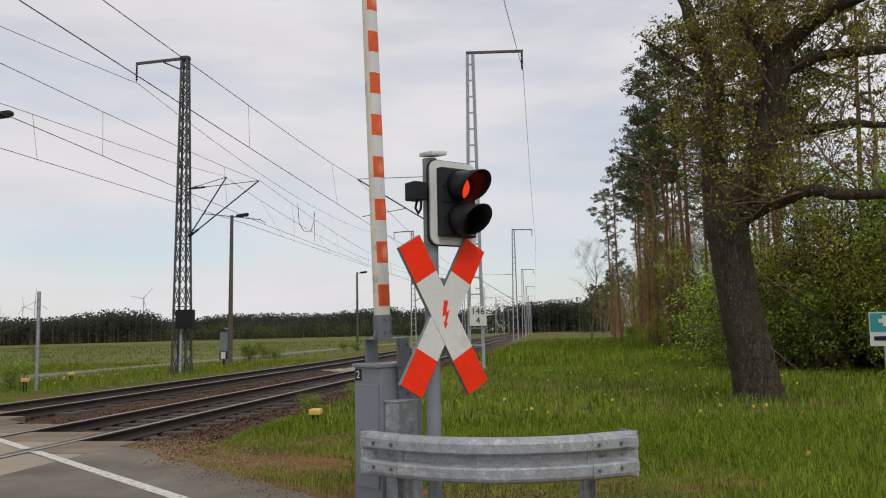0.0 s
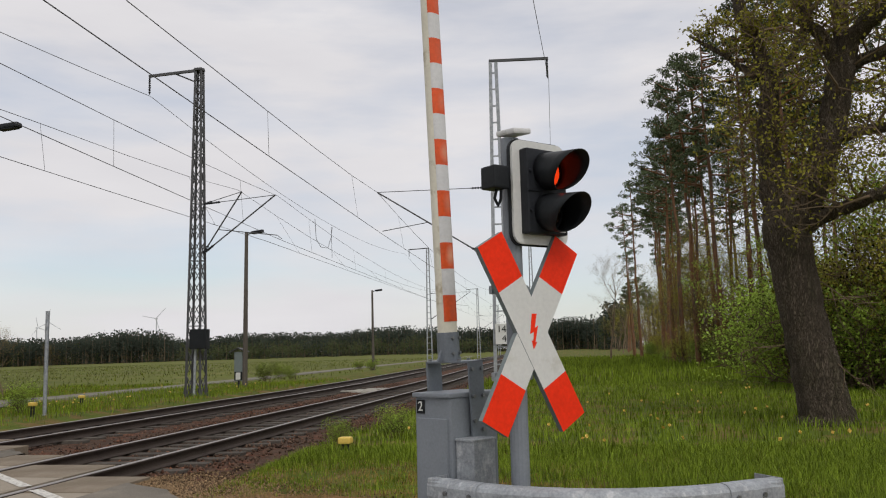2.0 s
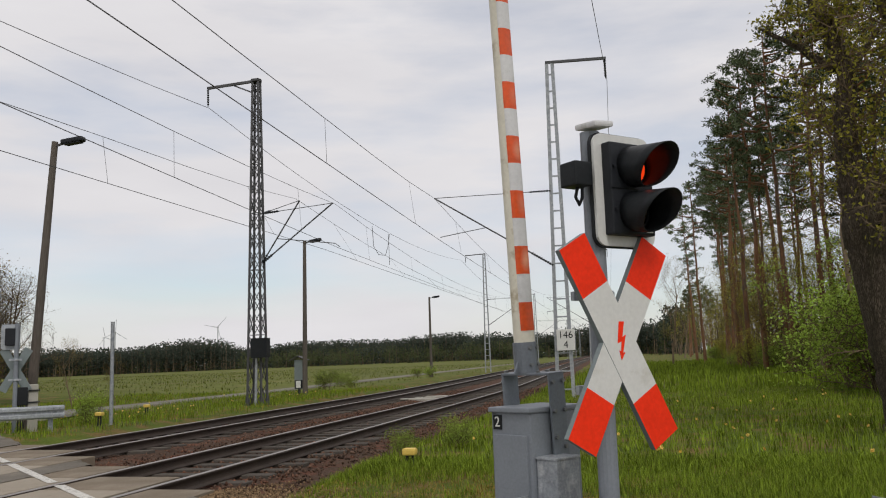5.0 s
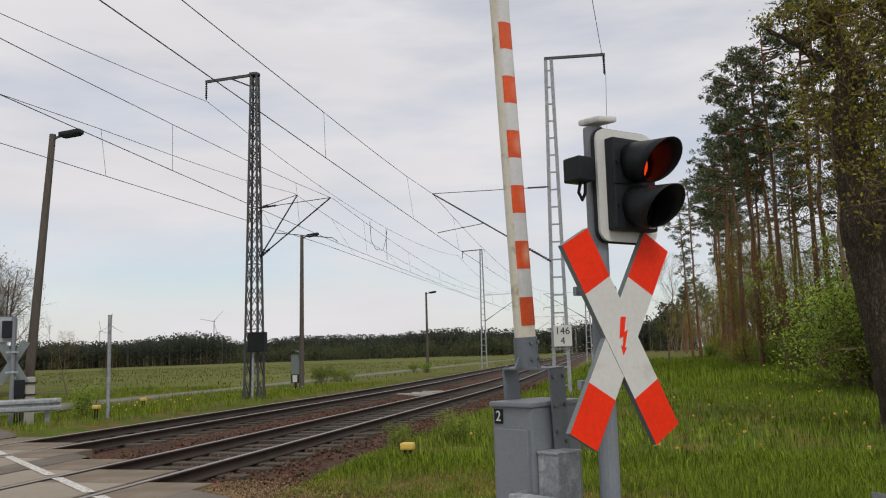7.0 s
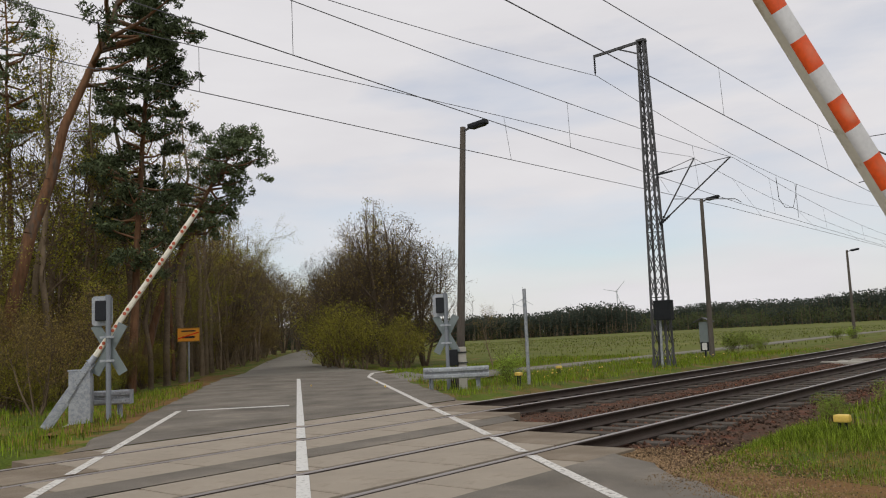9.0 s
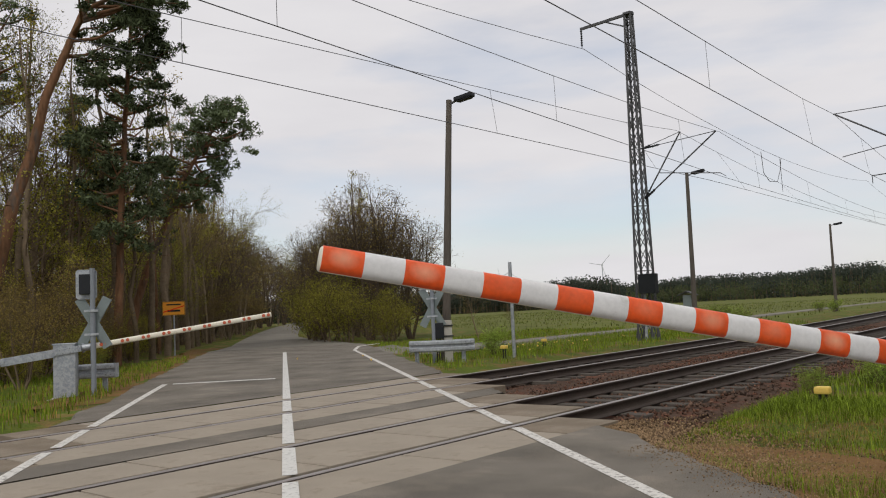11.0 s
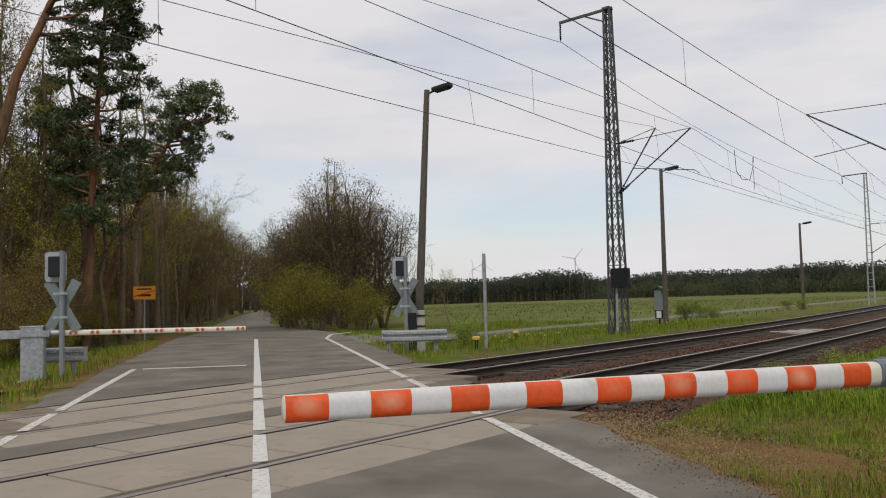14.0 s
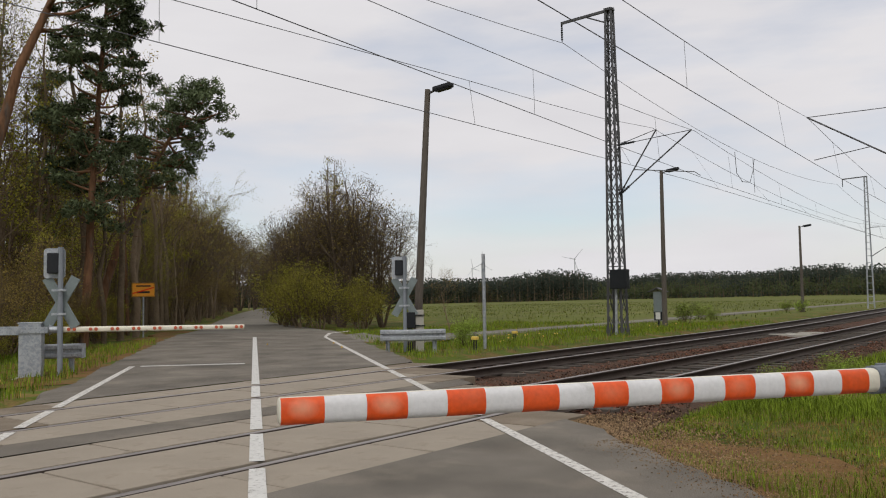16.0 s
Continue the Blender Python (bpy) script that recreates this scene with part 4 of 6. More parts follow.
# ---- guard rails ----
def guard_rail(pts, z, label, ends=()):
    """A steel W-beam through points, on posts, with capped end pieces."""
    t = thing("guard_rail", pose(0, 0, 0), label, "guard rail", "guard rails")
    prof = [(0.0, 0.155), (0.045, 0.150), (0.068, 0.135), (0.078, 0.115), (0.078, 0.055), (0.066, 0.042), (0.010, 0.028), (0.010, -0.028), (0.066, -0.042), (0.078, -0.055), (0.078, -0.115), (0.068, -0.135), (0.045, -0.150), (0.0, -0.155)]
    P = [Vector((x, y, 0)) for x, y in pts]
    bm = bmesh.new()
    rows = []
    for i, p in enumerate(P):
        d = (P[min(i + 1, len(P) - 1)] - P[max(i - 1, 0)]).normalized()
        out = Vector((d.y, -d.x, 0))
        rows.append([bm.verts.new(p + out * a + Vector((0, 0, z + b))) for a, b in prof])
    for r, q in zip(rows, rows[1:]):
        for k in range(len(prof) - 1):
            bm.faces.new((r[k], r[k + 1], q[k + 1], q[k]))
    beam = part("beam", bm, M["galv_old"], t, "galvanised corrugated steel beam")
    so = beam.modifiers.new("thickness", "SOLIDIFY")
    so.thickness = 0.006
    for a, b, post_at in ends:
        pa, pb = Vector((*a, 0)), Vector((*b, 0))
        d = (pb - pa).normalized()
        out = Vector((d.y, -d.x, 0)) * (1 if d.x > 0 else -1)
        bm = bmesh.new()
        rows = []
        for p, flat in ((pa, 0.0), (pa.lerp(pb, 0.75), 0.0), (pa.lerp(pb, 0.93), 0.8), (pb, 1.0)):
            rows.append([bm.verts.new(p + out * ((u + 0.007) * (1 - flat) + 0.074 * flat) + Vector((0, 0, z + v * 1.02))) for u, v in prof])
        tip = [bm.verts.new(pb - out * 0.16 + d * 0.03 + Vector((0, 0, z + v))) for u, v in prof]
        rows.append(tip)
        for r, q in zip(rows, rows[1:]):
            for k in range(len(prof) - 1):
                bm.faces.new((r[k], r[k + 1], q[k + 1], q[k]))
        cap = part("end_cap", bm, M["galv_old"], t, "folded galvanised end piece", False)
        so = cap.modifiers.new("thickness", "SOLIDIFY")
        so.thickness = 0.005
        bm = bmesh.new()
        for u in (0.12, 0.60):
            for v in (0.085, -0.085):
                q = pa.lerp(pb, u) + out * 0.085 + Vector((0, 0, z + v))
                rod(bm, q, q + out * 0.012, 0.014, seg=6)
            q = pa.lerp(pb, u + 0.2) + out * 0.017 + Vector((0, 0, z))
            bar(bm, q - d * 0.035, q + d * 0.035, 0.004, 0.022)
        tagged(part("bolts", bm, M["bolt"], t), kind="stuff")
        bm = bmesh.new()
        q = Vector((*post_at, 0)) - out * 0.06
        rot = Matrix((d, out, Vector((0, 0, 1)))).transposed().to_4x4()
        for o, sz in (((0, 0), (0.10, 0.008, z + 0.25)), ((-0.05, 0.03), (0.008, 0.06, z + 0.25)), ((0.05, 0.03), (0.008, 0.06, z + 0.25))):
            box(bm, sz, q + d * o[0] + out * o[1] + Vector((0, 0, (z + 0.25) / 2 - 0.22)), rot)
        part("post", bm, M["galv"], t)
    return t


arc = [(-0.66 + 1.92 * k / 12, 4.79 - 0.40 * (1 - (2 * k / 12 - 1) ** 2) + 0.03 * k / 12) for k in range(13)]
guard_rail(arc, 0.525, "bowed galvanised guard rail before the barrier drive", ((arc[2], arc[0], (-0.38, 4.66)), (arc[10], arc[12], (0.96, 4.70))))
cable = thing("loose_cable", pose(0, 0, 0), "black cable hanging down behind the guard rail", "cable")
bm = bmesh.new()
tube(bm, [(0.95, 4.80, 0.42), (0.92, 4.81, 0.30), (0.86, 4.82, 0.12), (0.84, 4.83, -0.06)], 0.012, 6)
part("cable", bm, M["black"], cable)
arc2 = [(-15.98 + 1.45 * k / 8, 17.75 - 0.25 * (1 - (2 * k / 8 - 1) ** 2) + 1.05 * k / 8) for k in range(9)]
guard_rail(arc2, 0.42, "short bowed galvanised guard rail before a signal post", ((arc2[1], arc2[0], arc2[1]), (arc2[7], arc2[8], arc2[7])))
arc3 = [(-18.45, 9.1), (-18.2, 9.45), (-18.0, 9.70), (-17.85, 9.88)]
guard_rail(arc3, 0.42, "short galvanised guard rail behind the barrier drive", ((arc3[2], arc3[3], arc3[2]),))


# ---- lamps, posts and small trackside things ----
def lamp(x, y, h, lean, label):
    t = thing("street_lamp", pose(x, y, -0.25, -0.85 * lean, lean, 0), label, "street lamp", "lamp posts")
    bm = bmesh.new()
    rod(bm, (0, 0, 0), (0, 0, h + 0.25), 0.135, 0.085, seg=12)
    part("pole", bm, M["wood"], t, "weathered dark wooden pole")
    bm = bmesh.new()
    bar(bm, (0.02, 0, h + 0.12), (0.34, -0.03, h + 0.20), 0.05, 0.05)
    part("bracket", bm, M["mast_paint"], t)
    bm = bmesh.new()
    box(bm, (0.66, 0.24, 0.14), (0.62, -0.05, h + 0.24), pose(0, 0, 0, 0, -7, 0), bevel=0.045)
    box(bm, (0.5, 0.19, 0.04), (0.64, -0.05, h + 0.165), pose(0, 0, 0, 0, -7, 0), bevel=0.015)
    part("lamp_head", bm, M["dark_grey"], t, "dark elongated lamp head")
    return t


lamp(-15.92, 19.2, 7.75, 2.5, "tall leaning wooden lamp post beside the crossing")
lamp(-17.2, 40.5, 7.75, 0.3, "tall wooden lamp post beside the line")
lamp(-19.0, 73.0, 6.9, 0, "tall wooden lamp post beside the line")


def white_pole():
    t = thing("marker_pole", pose(-14.42, 20.6, -0.2), "slim pale upright pole at the track's edge", "pole")
    bm = bmesh.new()
    rod(bm, (0, 0, 0), (0, 0, 2.95), 0.052, seg=12)
    part("pole", bm, M["galv"], t)


white_pole()


def yellow_marker(x, y, z, h=0.5):
    t = thing("cable_marker", pose(x, y, z), "short black marker stake with a yellow cap", "marker post", "marker posts")
    bm = bmesh.new()
    for a in (-0.05, 0.05):
        rod(bm, (a, 0, 0), (a * 0.8, 0, h), 0.02, seg=8)
    part("stake", bm, M["black"], t)
    bm = bmesh.new()
    box(bm, (0.20, 0.16, 0.10), (0, 0, h + 0.04), bevel=0.03)
    part("cap", bm, M["yellow"], t, "domed yellow cap")


for q in ((-14.35, 20.0, -0.2, 0.42), (-17.5, 27.0, -0.3, 0.35), (-3.35, 11.9, -0.25, 0.35)):
    yellow_marker(*q)


def signal_hut():
    t = thing("trackside_cabinet", pose(-18.6, 43.0, -0.3, 0, 0, 10), "small grey trackside cabinet under a pitched lid", "cabinet")
    bm = bmesh.new()
    box(bm, (0.42, 0.5, 1.55), (0, 0, 1.1), bevel=0.01)
    part("case", bm, M["sign_back"], t)
    bm = bmesh.new()
    box(bm, (0.1, 0.1, 0.6), (0, 0, 0.2))
    part("stand", bm, M["mast_paint"], t)
    bm = bmesh.new()
    for s in (-1, 1):
        box(bm, (0.55, 0.8, 0.04), (s * 0.22, 0, 1.98), pose(0, 0, 0, 0, s * 24, 0))
    part("roof", bm, M["mast_paint"], t)
    t = thing("dwarf_signal", pose(-16.9, 39.0, -0.3), "small white and black board on a short stake", "signal")
    bm = bmesh.new()
    rod(bm, (0, 0, 0), (0, 0, 0.5), 0.03, seg=8)
    part("stake", bm, M["black"], t)
    bm = bmesh.new()
    box(bm, (0.42, 0.05, 0.42), (0, 0, 0.68), bevel=0.02)
    part("frame", bm, M["black"], t)
    bm = bmesh.new()
    box(bm, (0.24, 0.02, 0.34), (0, -0.035, 0.68))
    part("face", bm, M["white"], t)
    t = thing("junction_box", pose(-15.55, 18.6, -0.15, 0, 0, 40), "black junction box strapped to a pale concrete stub", "junction box")
    bm = bmesh.new()
    box(bm, (0.24, 0.2, 1.3), (0.20, 0.05, 0.62), bevel=0.02)
    part("stub", bm, M["concrete"], t)
    bm = bmesh.new()
    box(bm, (0.32, 0.24, 0.46), (-0.08, -0.05, 0.98), bevel=0.02)
    for k in (-0.05, 0.0, 0.05):
        tube(bm, [(-0.08 + k, -0.05, 0.78), (-0.08 + k, -0.02, 0.4), (-0.06 + k * 1.4, 0, 0)], 0.018, 6)
    part("box", bm, M["black"], t)
    bm = bmesh.new()
    for z in (0.82, 1.12):
        box(bm, (0.32, 0.26, 0.03), (0.2, 0.04, z))
    part("strap", bm, M["black"], t)


signal_hut()


def place_sign():
    t = thing("town_exit_sign", pose(-33.7, 21.5, -0.1, 0, 0, 52), "orange-yellow place-name board struck through, on a post", "road sign")
    bm = bmesh.new()
    rod(bm, (0, 0, 0), (0, 0, 2.45), 0.035, seg=10)
    part("post", bm, M["galv"], t)
    bm = bmesh.new()
    box(bm, (0.98, 0.025, 0.62), (0, -0.05, 2.13), bevel=0.008)
    b = part("board", bm, M["sign_yellow"], t)
    bm = bmesh.new()
    box(bm, (0.62, 0.006, 0.06), (0, -0.066, 2.30))
    box(bm, (0.55, 0.006, 0.09), (0, -0.066, 2.02))
    for s in (-1, 1):
        box(bm, (0.012, 0.005, 0.58), (s * 0.47, -0.066, 2.13))
        box(bm, (0.94, 0.005, 0.012), (0, -0.066, 2.13 + s * 0.29))
    part("writing", bm, M["black"], b)
    bm = bmesh.new()
    box(bm, (0.95, 0.006, 0.045), (0, -0.072, 2.10), pose(0, 0, 0, 0, -16, 0))
    part("strike", bm, M["red"], b)


place_sign()


def rescue_sign():
    t = thing("rescue_point_sign", pose(6.42, 15.05, -0.03, 0, 0, -20), "teal and white rescue point board on a thin post", "sign")
    bm = bmesh.new()
    rod(bm, (0, 0.03, 0), (0, 0.03, 1.62), 0.025, seg=8)
    part("post", bm, M["galv"], t)
    bm = bmesh.new()
    box(bm, (0.48, 0.02, 0.62), (0, 0, 1.33), bevel=0.005)
    b = part("board", bm, M["white"], t)
    bm = bmesh.new()
    box(bm, (0.44, 0.006, 0.34), (0, -0.014, 1.45))
    part("field", bm, M["teal"], b)
    bm = bmesh.new()
    box(bm, (0.20, 0.006, 0.07), (0.02, -0.019, 1.48))
    box(bm, (0.07, 0.006, 0.20), (0.02, -0.0195, 1.48))
    part("cross", bm, M["white"], b)
    bm = bmesh.new()
    box(bm, (0.34, 0.006, 0.08), (0, -0.014, 1.16))
    part("writing", bm, M["black"], b)


rescue_sign()


def trough_covers():
    for k, (x, y, a) in enumerate(((-9.5, 33.4, 8), (-9.1, 34.2, -5), (-8.7, 33.0, 12), (-8.9, 35.2, 3))):
        bm = bmesh.new()
        box(bm, (0.9, 0.34, 0.10), bevel=0.012)
        o = part("trough_cover", bm, M["concrete"])
        o.matrix_basis = pose(x, y, -0.20, 0, 0, a)
        tagged(o, "pale concrete cable trough cover lying between the tracks", "cover", "trough covers")
    t = thing("dead_branch", pose(-5.1, 17.6, -0.22), "dark fallen branch on the ballast shoulder", "branch")
    bm = bmesh.new()
    tube(bm, [(-0.8, 1.0, 0.0), (-0.3, 0.5, 0.05), (0.1, 0.0, 0.03), (0.5, -0.5, 0.02), (0.75, -0.75, 0.0)], [0.02, 0.035, 0.04, 0.03, 0.012], 6)
    part("stick", bm, M["oak_bark"], t)


trough_covers()


def turbine(x, y, h, blade, turn):
    t = thing("wind_turbine", pose(x, y, -3, 0, 0, turn), "pale distant wind turbine beyond the wood", "wind turbine", "wind turbines")
    k = blade / 34
    bm = bmesh.new()
    rod(bm, (0, 0, 0), (0, 0, h), 2.2 * k, 1.2 * k, seg=10)
    part("tower", bm, M["turbine"], t)
    bm = bmesh.new()
    box(bm, (3 * k, 9 * k, 3.2 * k), (0, 0, h + 1), bevel=0.4 * k)
    part("nacelle", bm, M["turbine"], t)
    for j in range(3):
        a = radians(j * 120 + turn * 3)
        bm = bmesh.new()
        c = Vector((0, -5.5 * k, h + 1))
        d = Vector((math.sin(a), 0, math.cos(a)))
        bar(bm, c, c + d * blade * 0.4, 2.0 * k, 0.6 * k, (0, 1, 0))
        bar(bm, c + d * blade * 0.4, c + d * blade, 1.3 * k, 0.4 * k, (0, 1, 0))
        part("blade", bm, M["turbine"], t)


# ---- trees ----
def prisms(segs, sides):
    """Tapered bars (p, q, r, s) as one set of points and quads."""
    a = np.array([[*s[0], *s[1], s[2], s[3]] for s in segs], np.float64)
    p, q, r, s = a[:, :3], a[:, 3:6], a[:, 6:7], a[:, 7:8]
    d = q - p
    d /= np.linalg.norm(d, axis=1, keepdims=True) + 1e-9
    ref = np.where(np.abs(d[:, 2:3]) > 0.9, [[1.0, 0, 0]], [[0, 0, 1.0]])
    u = np.cross(d, ref)
    u /= np.linalg.norm(u, axis=1, keepdims=True) + 1e-9
    w = np.cross(d, u)
    n = len(a)
    v = np.empty((n, 2 * sides, 3))
    for k in range(sides):
        c, t = math.cos(2 * math.pi * k / sides), math.sin(2 * math.pi * k / sides)
        o = u * c + w * t
        v[:, k], v[:, sides + k] = p + o * r, q + o * s
    base = (np.arange(n) * 2 * sides)[:, None]
    f = np.concatenate([base + np.array([[k, (k + 1) % sides, sides + (k + 1) % sides, sides + k]]) for k in range(sides)])
    return v.reshape(-1, 3), f


def diamonds(centres, length, width, rng, droop=0.0):
    """Small pointed leaves turned every way."""
    c = np.asarray(centres)
    n = len(c)
    a = rng.normal(size=(n, 3))
    a[:, 2] -= droop
    a /= np.linalg.norm(a, axis=1, keepdims=True)
    b = np.cross(a, rng.normal(size=(n, 3)))
    b /= np.linalg.norm(b, axis=1, keepdims=True)
    l = length * rng.uniform(0.6, 1.3, (n, 1))
    w = width * rng.uniform(0.6, 1.3, (n, 1))
    v = np.stack([c - a * l / 2, c + b * w / 2, c + a * l / 2, c - b * w / 2], 1).reshape(-1, 3)
    return v, np.arange(4 * n).reshape(-1, 4)


def branch(rng, p, d, length, r, depth, out, tips, spread=0.75, up=0.12, kids=(3, 5), wob=0.18, steps=4, first=0.35):
    """Grows one branch and its own side branches."""
    p, d = np.array(p, float), np.array(d, float) / np.linalg.norm(d)
    n = max(2, steps)
    pts, rr = [p], [r]
    for i in range(n):
        d = d + rng.normal(size=3) * wob + np.array([0, 0, up])
        d /= np.linalg.norm(d)
        p = p + d * length / n
        pts.append(p)
        rr.append(r * (1 - 0.78 * (i + 1) / n))
    for i in range(n):
        out.append((pts[i], pts[i + 1], rr[i], rr[i + 1], depth))
    if depth <= 0:
        tips.extend(pts[1:])
        return
    for k in range(rng.integers(kids[0], kids[1] + 1)):
        f = first + (1 - first) * (k + rng.uniform(0.1, 0.9)) / kids[1]
        i = min(n - 1, int(f * n))
        q = pts[i] + (pts[i + 1] - pts[i]) * (f * n - i)
        along_d = pts[i + 1] - pts[i]
        side = rng.normal(size=3)
        side -= along_d * (side @ along_d) / (along_d @ along_d)
        side /= np.linalg.norm(side)
        nd = along_d / np.linalg.norm(along_d) * (1 - spread * 0.6) + side * spread
        branch(rng, q, nd, length * rng.uniform(0.42, 0.68) * (1.1 - 0.35 * f), max(0.010, rr[i] * 0.55), depth - 1, out, tips, spread, up, kids, wob * 1.15, max(2, steps - 1), 0.25)
    tips.append(pts[-1])


def wood_parts(t, out, bark, twig, thin=0.03):
    thick = [s for s in out if s[2] > thin]
    fine = [s for s in out if s[2] <= thin]
    if thick:
        bulk("trunk", *prisms(thick, 7), bark, t, "", True)
    if fine:
        tagged(bulk("branchwork", *prisms(fine, 3), twig, t), kind="stuff")


def pine(seed, h, crown_from, r, lean=(0, 0), bend=0.0, clumps=46, per=120, wide=2.3, side=None, name="pine_tree", label="tall Scots pine with bare reddish trunk and dark crown"):
    """A Scots pine: a long bare trunk, crooked limbs and flat tufts of needles."""
    rng = np.random.default_rng(seed)
    t = thing(name, pose(0, 0, 0), label, "tree")
    out, n = [], 9
    pts = []
    for i in range(n + 1):
        k = i / n
        w = 0.012 * h * k
        pts.append(np.array([lean[0] * k ** (1 + bend) + rng.normal() * w * 0.5, lean[1] * k ** (1 + bend) + rng.normal() * w * 0.5, h * k]))
    for i in range(n):
        out.append((pts[i], pts[i + 1], r * (1.12 - 0.92 * (i / n) ** 0.9), r * (1.12 - 0.92 * ((i + 1) / n) ** 0.9), 9))
    cents = []

    def trunk_at(k):
        i = min(n - 1, int(k * n))
        return pts[i] + (pts[i + 1] - pts[i]) * (k * n - i)
    for j in range(clumps):
        k = crown_from + (1 - crown_from) * ((j + rng.uniform()) / clumps) ** 0.85
        rel = (k - crown_from) / (1 - crown_from)
        reach = wide * (0.18 + 0.95 * math.sin(math.pi * min(1, rel * 0.82 + 0.18))) * rng.uniform(0.35, 1.1)
        a = rng.uniform(0, 2 * math.pi) if side is None else side + rng.normal() * 1.0
        p = trunk_at(k)
        e = p + np.array([math.cos(a) * reach, math.sin(a) * reach, rng.uniform(0.0, 0.55) * reach])
        m = (p + e) / 2 + rng.normal(size=3) * 0.15 - np.array([0, 0, 0.12 * reach])
        rr = 0.02 + 0.028 * reach
        out += [(p, m, rr, rr * 0.7, 1), (m, e, rr * 0.7, 0.012, 1)]
        cents.append((e, rng.uniform(0.55, 1.0)))
        if reach > 1.2:
            cents.append((m + (e - m) * 0.4 + rng.normal(size=3) * 0.35, rng.uniform(0.4, 0.7)))
    for j in range(7):
        k = rng.uniform(0.5, 1.0) * crown_from
        a = rng.uniform(0, 2 * math.pi)
        p = trunk_at(k)
        out.append((p, p + np.array([math.cos(a), math.sin(a), rng.uniform(-0.3, 0.3)]) * rng.uniform(0.4, 1.4), 0.022, 0.006, 0))
    cents.append((pts[-1], 0.8))
    bulk("trunk", *prisms([s for s in out if s[4] == 9], 9), M["pine_bark"], t, "", True)
    tagged(bulk("branchwork", *prisms([s for s in out if s[4] != 9], 4), M["pine_bark"], t), kind="stuff")
    # each tuft is a flat-bottomed cushion of smaller puffs
    puffs = []
    for c, s in cents:
        for _ in range(5):
            q = c + rng.uniform(-1, 1, 3) * np.array([0.62, 0.62, 0.22]) * s
            puffs.append((q, s * rng.uniform(0.26, 0.44), max(6, int(1.35 * per * s / 5))))
    pos = []
    for q, rad, k in puffs:
        d = rng.normal(size=(k, 3))
        d /= np.linalg.norm(d, axis=1, keepdims=True)
        pos.append(q + d * rad * rng.uniform(0.3, 1.0, (k, 1)) ** 0.6 * np.array([1, 1, 0.75]))
    pos = np.concatenate(pos)
    tagged(bulk("foliage", *diamonds(pos, 0.25, 0.062, rng), M["needles"], t, "dark green needle tufts"), kind="stuff")
    return t


def leafy(seed, h, r, leaves, leaf, size, depth=3, spread=0.75, up=0.12, kids=(4, 6), bark="bare_bark", stems=1, name="bare_tree", label="bare spring tree with fine twigs and a few young leaves", first=0.35, cat="tree", crown=None):
    """A broad-leaved tree or shrub in early spring."""
    rng = np.random.default_rng(seed)
    t = thing(name, pose(0, 0, 0), label, cat)
    out, tips = [], []
    for s in range(stems):
        a = rng.uniform(0, 2 * math.pi)
        tilt = 0.08 if stems == 1 else rng.uniform(0.1, 0.6)
        d = (math.cos(a) * tilt, math.sin(a) * tilt, 1)
        p = (math.cos(a) * 0.12 * stems ** 0.5 * rng.uniform(), math.sin(a) * 0.12 * stems ** 0.5 * rng.uniform(), -0.1)
        branch(rng, p, d, h * rng.uniform(0.8, 1.0) * (0.95 if stems == 1 else 0.8), r, depth, out, tips, spread, up, kids, 0.10, 6, first)
    if crown:
        zc, rx, rz = crown

        def inside(p):
            k = 1 + 0.22 * noise.noise(Vector((p[0] * 0.9, p[1] * 0.9, p[2] * 0.9 + seed)))
            return (p[0] ** 2 + p[1] ** 2) / rx ** 2 + max(0.0, p[2] - zc) ** 2 / rz ** 2 < k
        out = [g for g in out if inside(g[1])]
        tips = [p for p in tips if inside(p)]
    wood_parts(t, out, M[bark], M["thicket_bark" if bark == "thicket_bark" else "twig"])
    if leaves:
        tips = np.array(tips)
        c = tips[rng.integers(0, len(tips), leaves)] + rng.normal(size=(leaves, 3)) * 0.16
        c = c[c[:, 2] > 0.05]
        tagged(bulk("foliage", *diamonds(c, size, size * 0.62, rng), M[leaf], t), kind="stuff")
    return t


